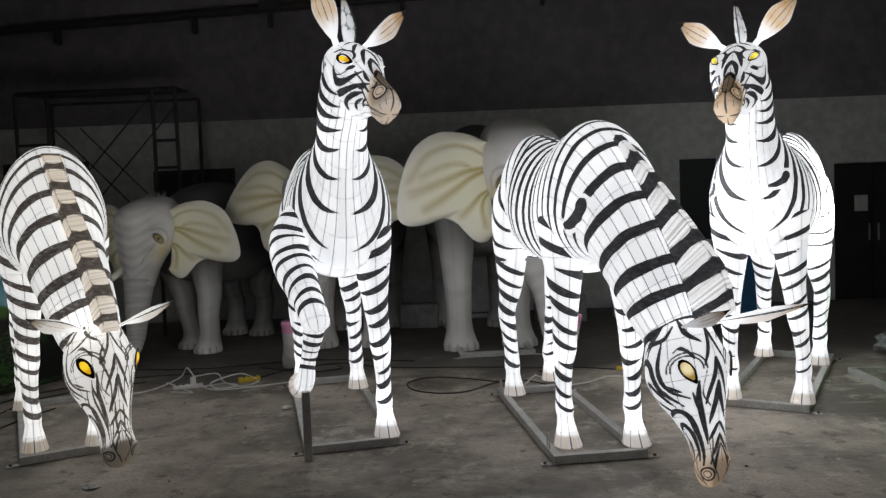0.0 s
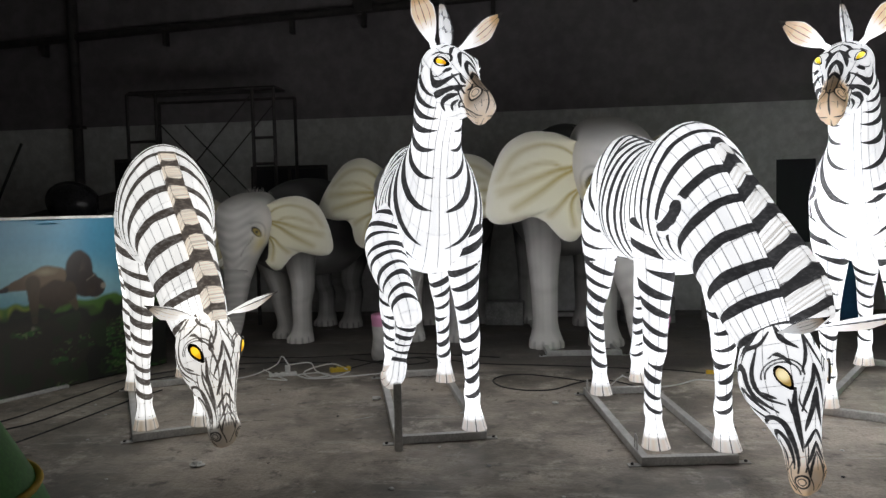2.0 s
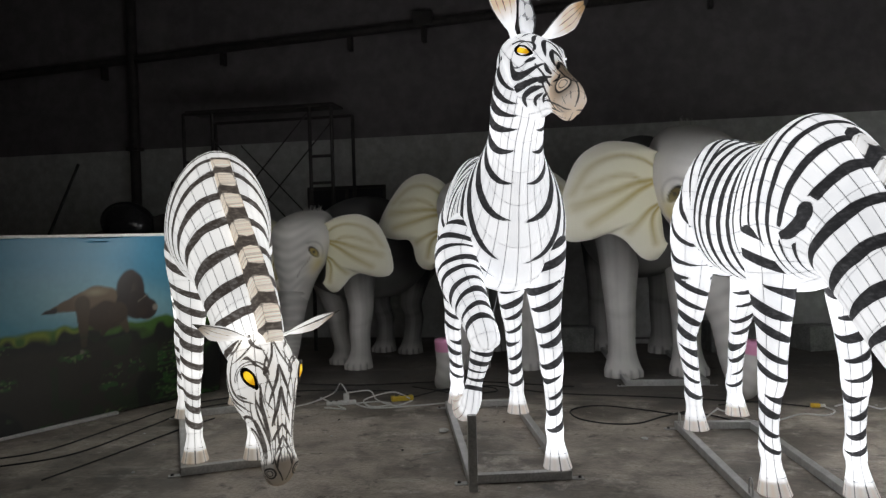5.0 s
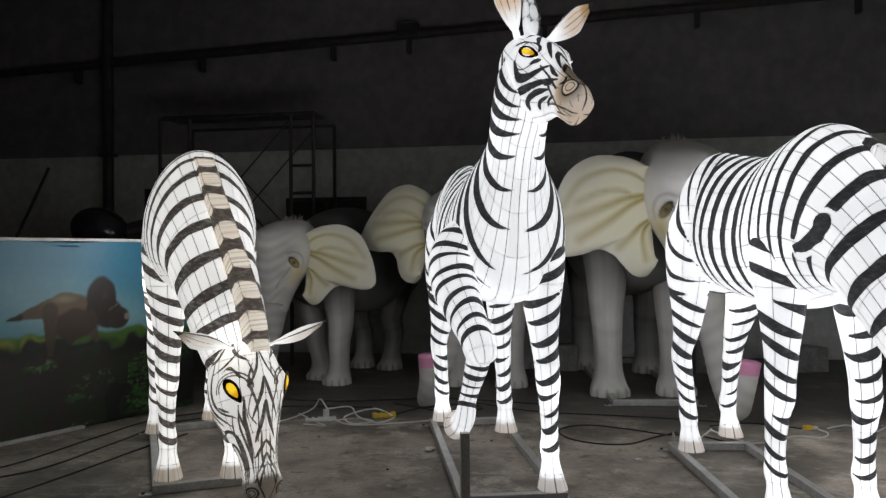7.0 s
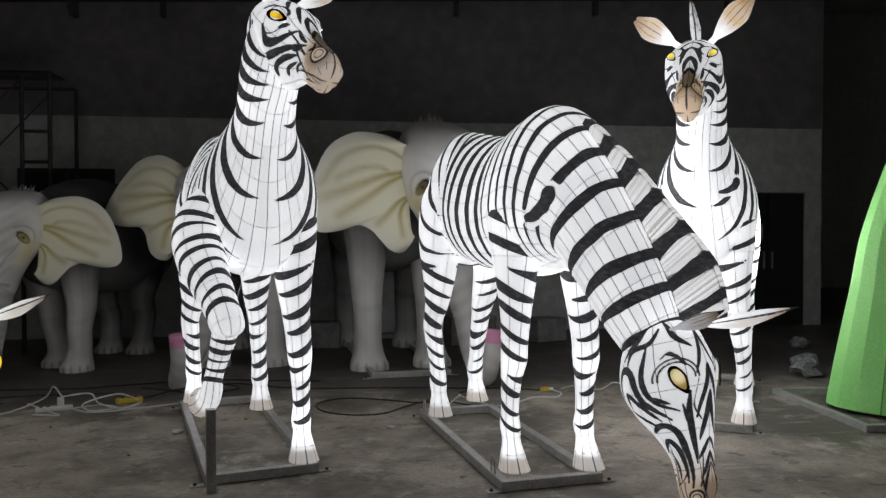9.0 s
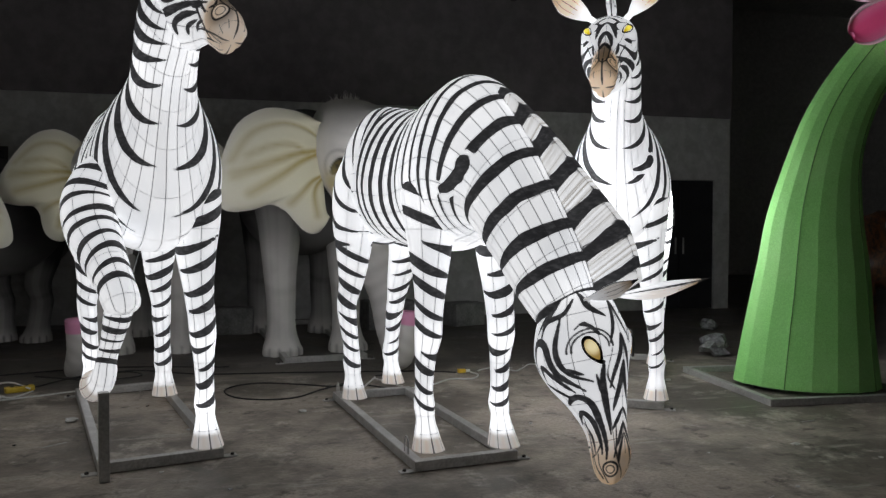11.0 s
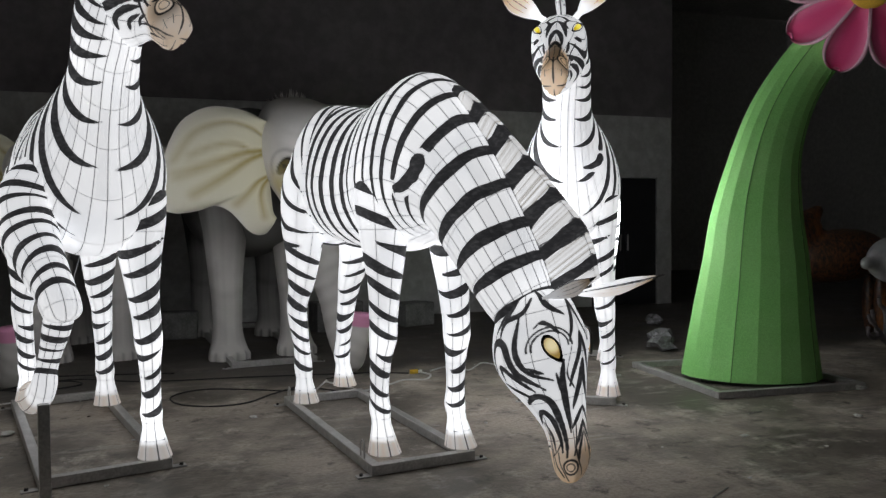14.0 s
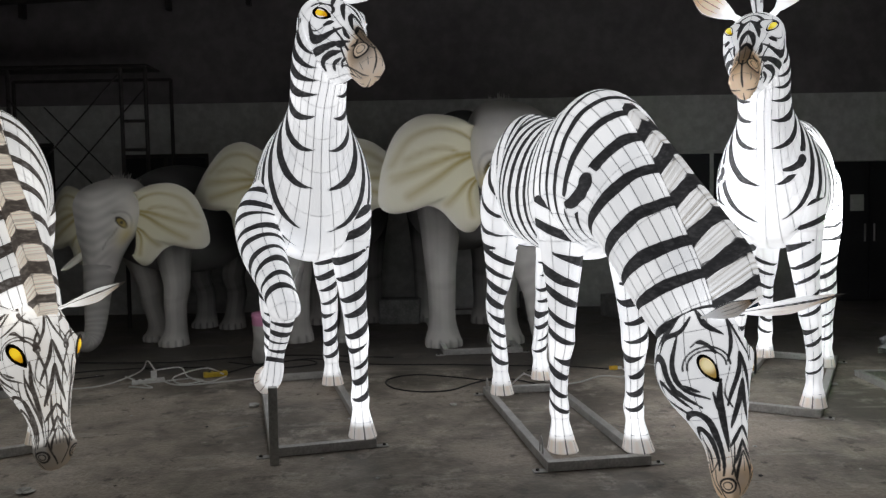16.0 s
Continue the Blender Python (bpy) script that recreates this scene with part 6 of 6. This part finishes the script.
crumple("plastic_bag", 4.28, 6.6, 0.15, FOIL, "crumpled clear plastic bag on the floor", "bag", 0.8)
crumple("plastic_bag", 5.3, 8.3, 0.10, FOIL, "small crumpled plastic bag by the wall", "bag", 0.8)
for x, y, s in ((-1.98, 3.6, 0.045), (-1.21, 5.26, 0.045), (0.24, 5.2, 0.03), (4.62, 4.55, 0.06), (3.95, 3.9, 0.03), (3.2, 5.6, 0.03), (2.95, 3.75, 0.025), (-1.6, 8.0, 0.05), (1.4, 2.2, 0.02), (0.3, 2.9, 0.02), (-0.7, 3.3, 0.02)):
    crumple("paper_scrap", x, y, s, PAPER, "small crumpled scrap of pale paper on concrete", "litter", 0.35)
for x, y, a, l in ((-1.18, 4.7, 40, 0.14), (2.2, 3.0, 30, 0.18), (0.6, 2.6, 75, 0.1), (3.4, 4.2, 10, 0.12)):
    ob = thing("straw", x, y, 0, a, "thin pale straw on the floor", "litter")
    part("stalk", bar(bmesh.new(), (-l / 2, 0, 0.004), (l / 2, 0, 0.004), 0.003, 6), PAPER, ob)
for n in range(46):
    x, y = rnd.uniform(-3.6, 4.6), rnd.uniform(1.9, 6.6)
    crumple("debris_chip", x, y, rnd.uniform(0.006, 0.014), rnd.choice((PAPER, RUBBER, PALE, BROWN)), "tiny chip of debris on the dusty concrete", "litter", 0.4)
strip = thing("power_strip", -2.3, 6.1, 0, 22, "white plastic power strip with a plug in it", "power strip")
part("body", boxed(-0.13, 0.13, -0.03, 0.03, 0.0, 0.035, 0.008), WHITE_PLASTIC, strip)
part("plug", boxed(0.02, 0.07, -0.02, 0.02, 0.035, 0.10, 0.008), WHITE_PLASTIC, strip)
for x in (-0.09, -0.04):
    part("socket", boxed(x - 0.012, x + 0.012, -0.015, 0.015, 0.0352, 0.037), RUBBER, strip)
yp = thing("yellow_socket_block", -1.80, 6.31, 0, 25, "yellow plastic extension socket block on the floor", "socket block")
part("body", boxed(-0.10, 0.10, -0.035, 0.035, 0.0, 0.045, 0.01), YELLOW_PLASTIC, yp)
for x in (-0.05, 0.0, 0.05):
    part("socket", boxed(x - 0.012, x + 0.012, -0.018, 0.018, 0.0452, 0.047), RUBBER, yp)


plug = thing("plug_connector", 1.66, 6.3, 0, 5, "tan plastic plug joining a black and a white lead", "plug")
part("body", boxed(-0.05, 0.02, -0.018, 0.018, 0.0, 0.034, 0.006), YOLK, plug)
part("collar", boxed(0.021, 0.06, -0.012, 0.012, 0.004, 0.028, 0.004), WHITE_PLASTIC, plug)


def floor_cable(points, r, material, label, colour):
    ob = thing("floor_cable", points[0][0], points[0][1], 0, 0, label, "cable", colour + " floor cables")
    pts = [(p[0] - points[0][0], p[1] - points[0][1], (p[2] if len(p) > 2 else 0.0) + r) for p in points]
    cable("lead", pts, r, material, ob)


WHITE_LEADS = ([(-3.0, 5.9), (-2.75, 5.93), (-2.6, 6.1), (-2.45, 6.32, 0.05), (-2.34, 6.2, 0.16), (-2.25, 6.12, 0.10)], [(-2.2, 6.15), (-2.05, 6.0), (-1.9, 5.98), (-1.6, 6.1), (-1.35, 6.22), (-1.05, 6.3)],
               [(-2.18, 6.13), (-2.0, 6.22), (-1.85, 6.12), (-2.0, 6.02), (-2.1, 6.15, 0.03), (-1.9, 6.35, 0.06), (-1.72, 6.28, 0.02)], [(-2.25, 6.1, 0.1), (-2.1, 6.3, 0.08), (-2.0, 6.2, 0.02), (-1.8, 6.08), (-1.7, 6.28)],
               [(-2.4, 5.95), (-2.2, 5.9), (-2.3, 6.02), (-2.5, 6.12, 0.05)], [(1.05, 5.72), (1.27, 5.83), (1.48, 6.03), (1.65, 6.0), (1.75, 6.15), (1.72, 6.29)], [(1.80, 6.33), (1.88, 6.40), (1.99, 6.47), (2.05, 6.39), (2.12, 6.26), (2.23, 6.38), (2.36, 6.54), (2.46, 6.36)], [(1.1, 5.7), (0.85, 5.85, 0.06), (0.8, 5.7, 0.10), (0.7, 5.75)])
for p in WHITE_LEADS:
    floor_cable(p, 0.0065, WHITE_PLASTIC, "thin white power lead lying loose on the floor", "white")
DARK_LEADS = ([(0.95, 5.75), (0.74, 5.97), (0.51, 5.96), (0.29, 6.08), (-0.03, 6.21), (-0.23, 6.13), (-0.3, 5.95), (-0.21, 5.72), (0.0, 5.6), (0.22, 5.63), (0.41, 5.85), (0.61, 6.05)], [(0.9, 6.3), (1.2, 6.45), (1.4, 6.4), (1.6, 6.3)], [(-1.85, 6.9), (-1.5, 6.75), (-1.1, 7.0), (-0.5, 6.7), (0.3, 6.6), (1.2, 6.45)],
              [(-1.75, 6.4), (-1.5, 6.8), (-1.15, 6.95), (-1.0, 6.75), (-1.3, 6.6), (-1.6, 6.75)], [(-3.5, 3.85), (-3.4, 4.4), (-3.3, 5.1), (-3.2, 5.5)], [(-4.2, 4.2), (-3.95, 4.5), (-3.85, 5.3), (-3.7, 6.0), (-3.0, 6.6), (-2.0, 6.7)],
              [(-4.1, 4.0), (-3.7, 4.4), (-3.6, 5.2), (-3.5, 5.9), (-2.8, 6.4)], [(-3.3, 7.0), (-2.4, 6.95), (-1.4, 7.2), (-0.3, 7.0)])
for p in DARK_LEADS:
    floor_cable(p, 0.006, RUBBER, "black rubber power cable trailing over the floor", "black")
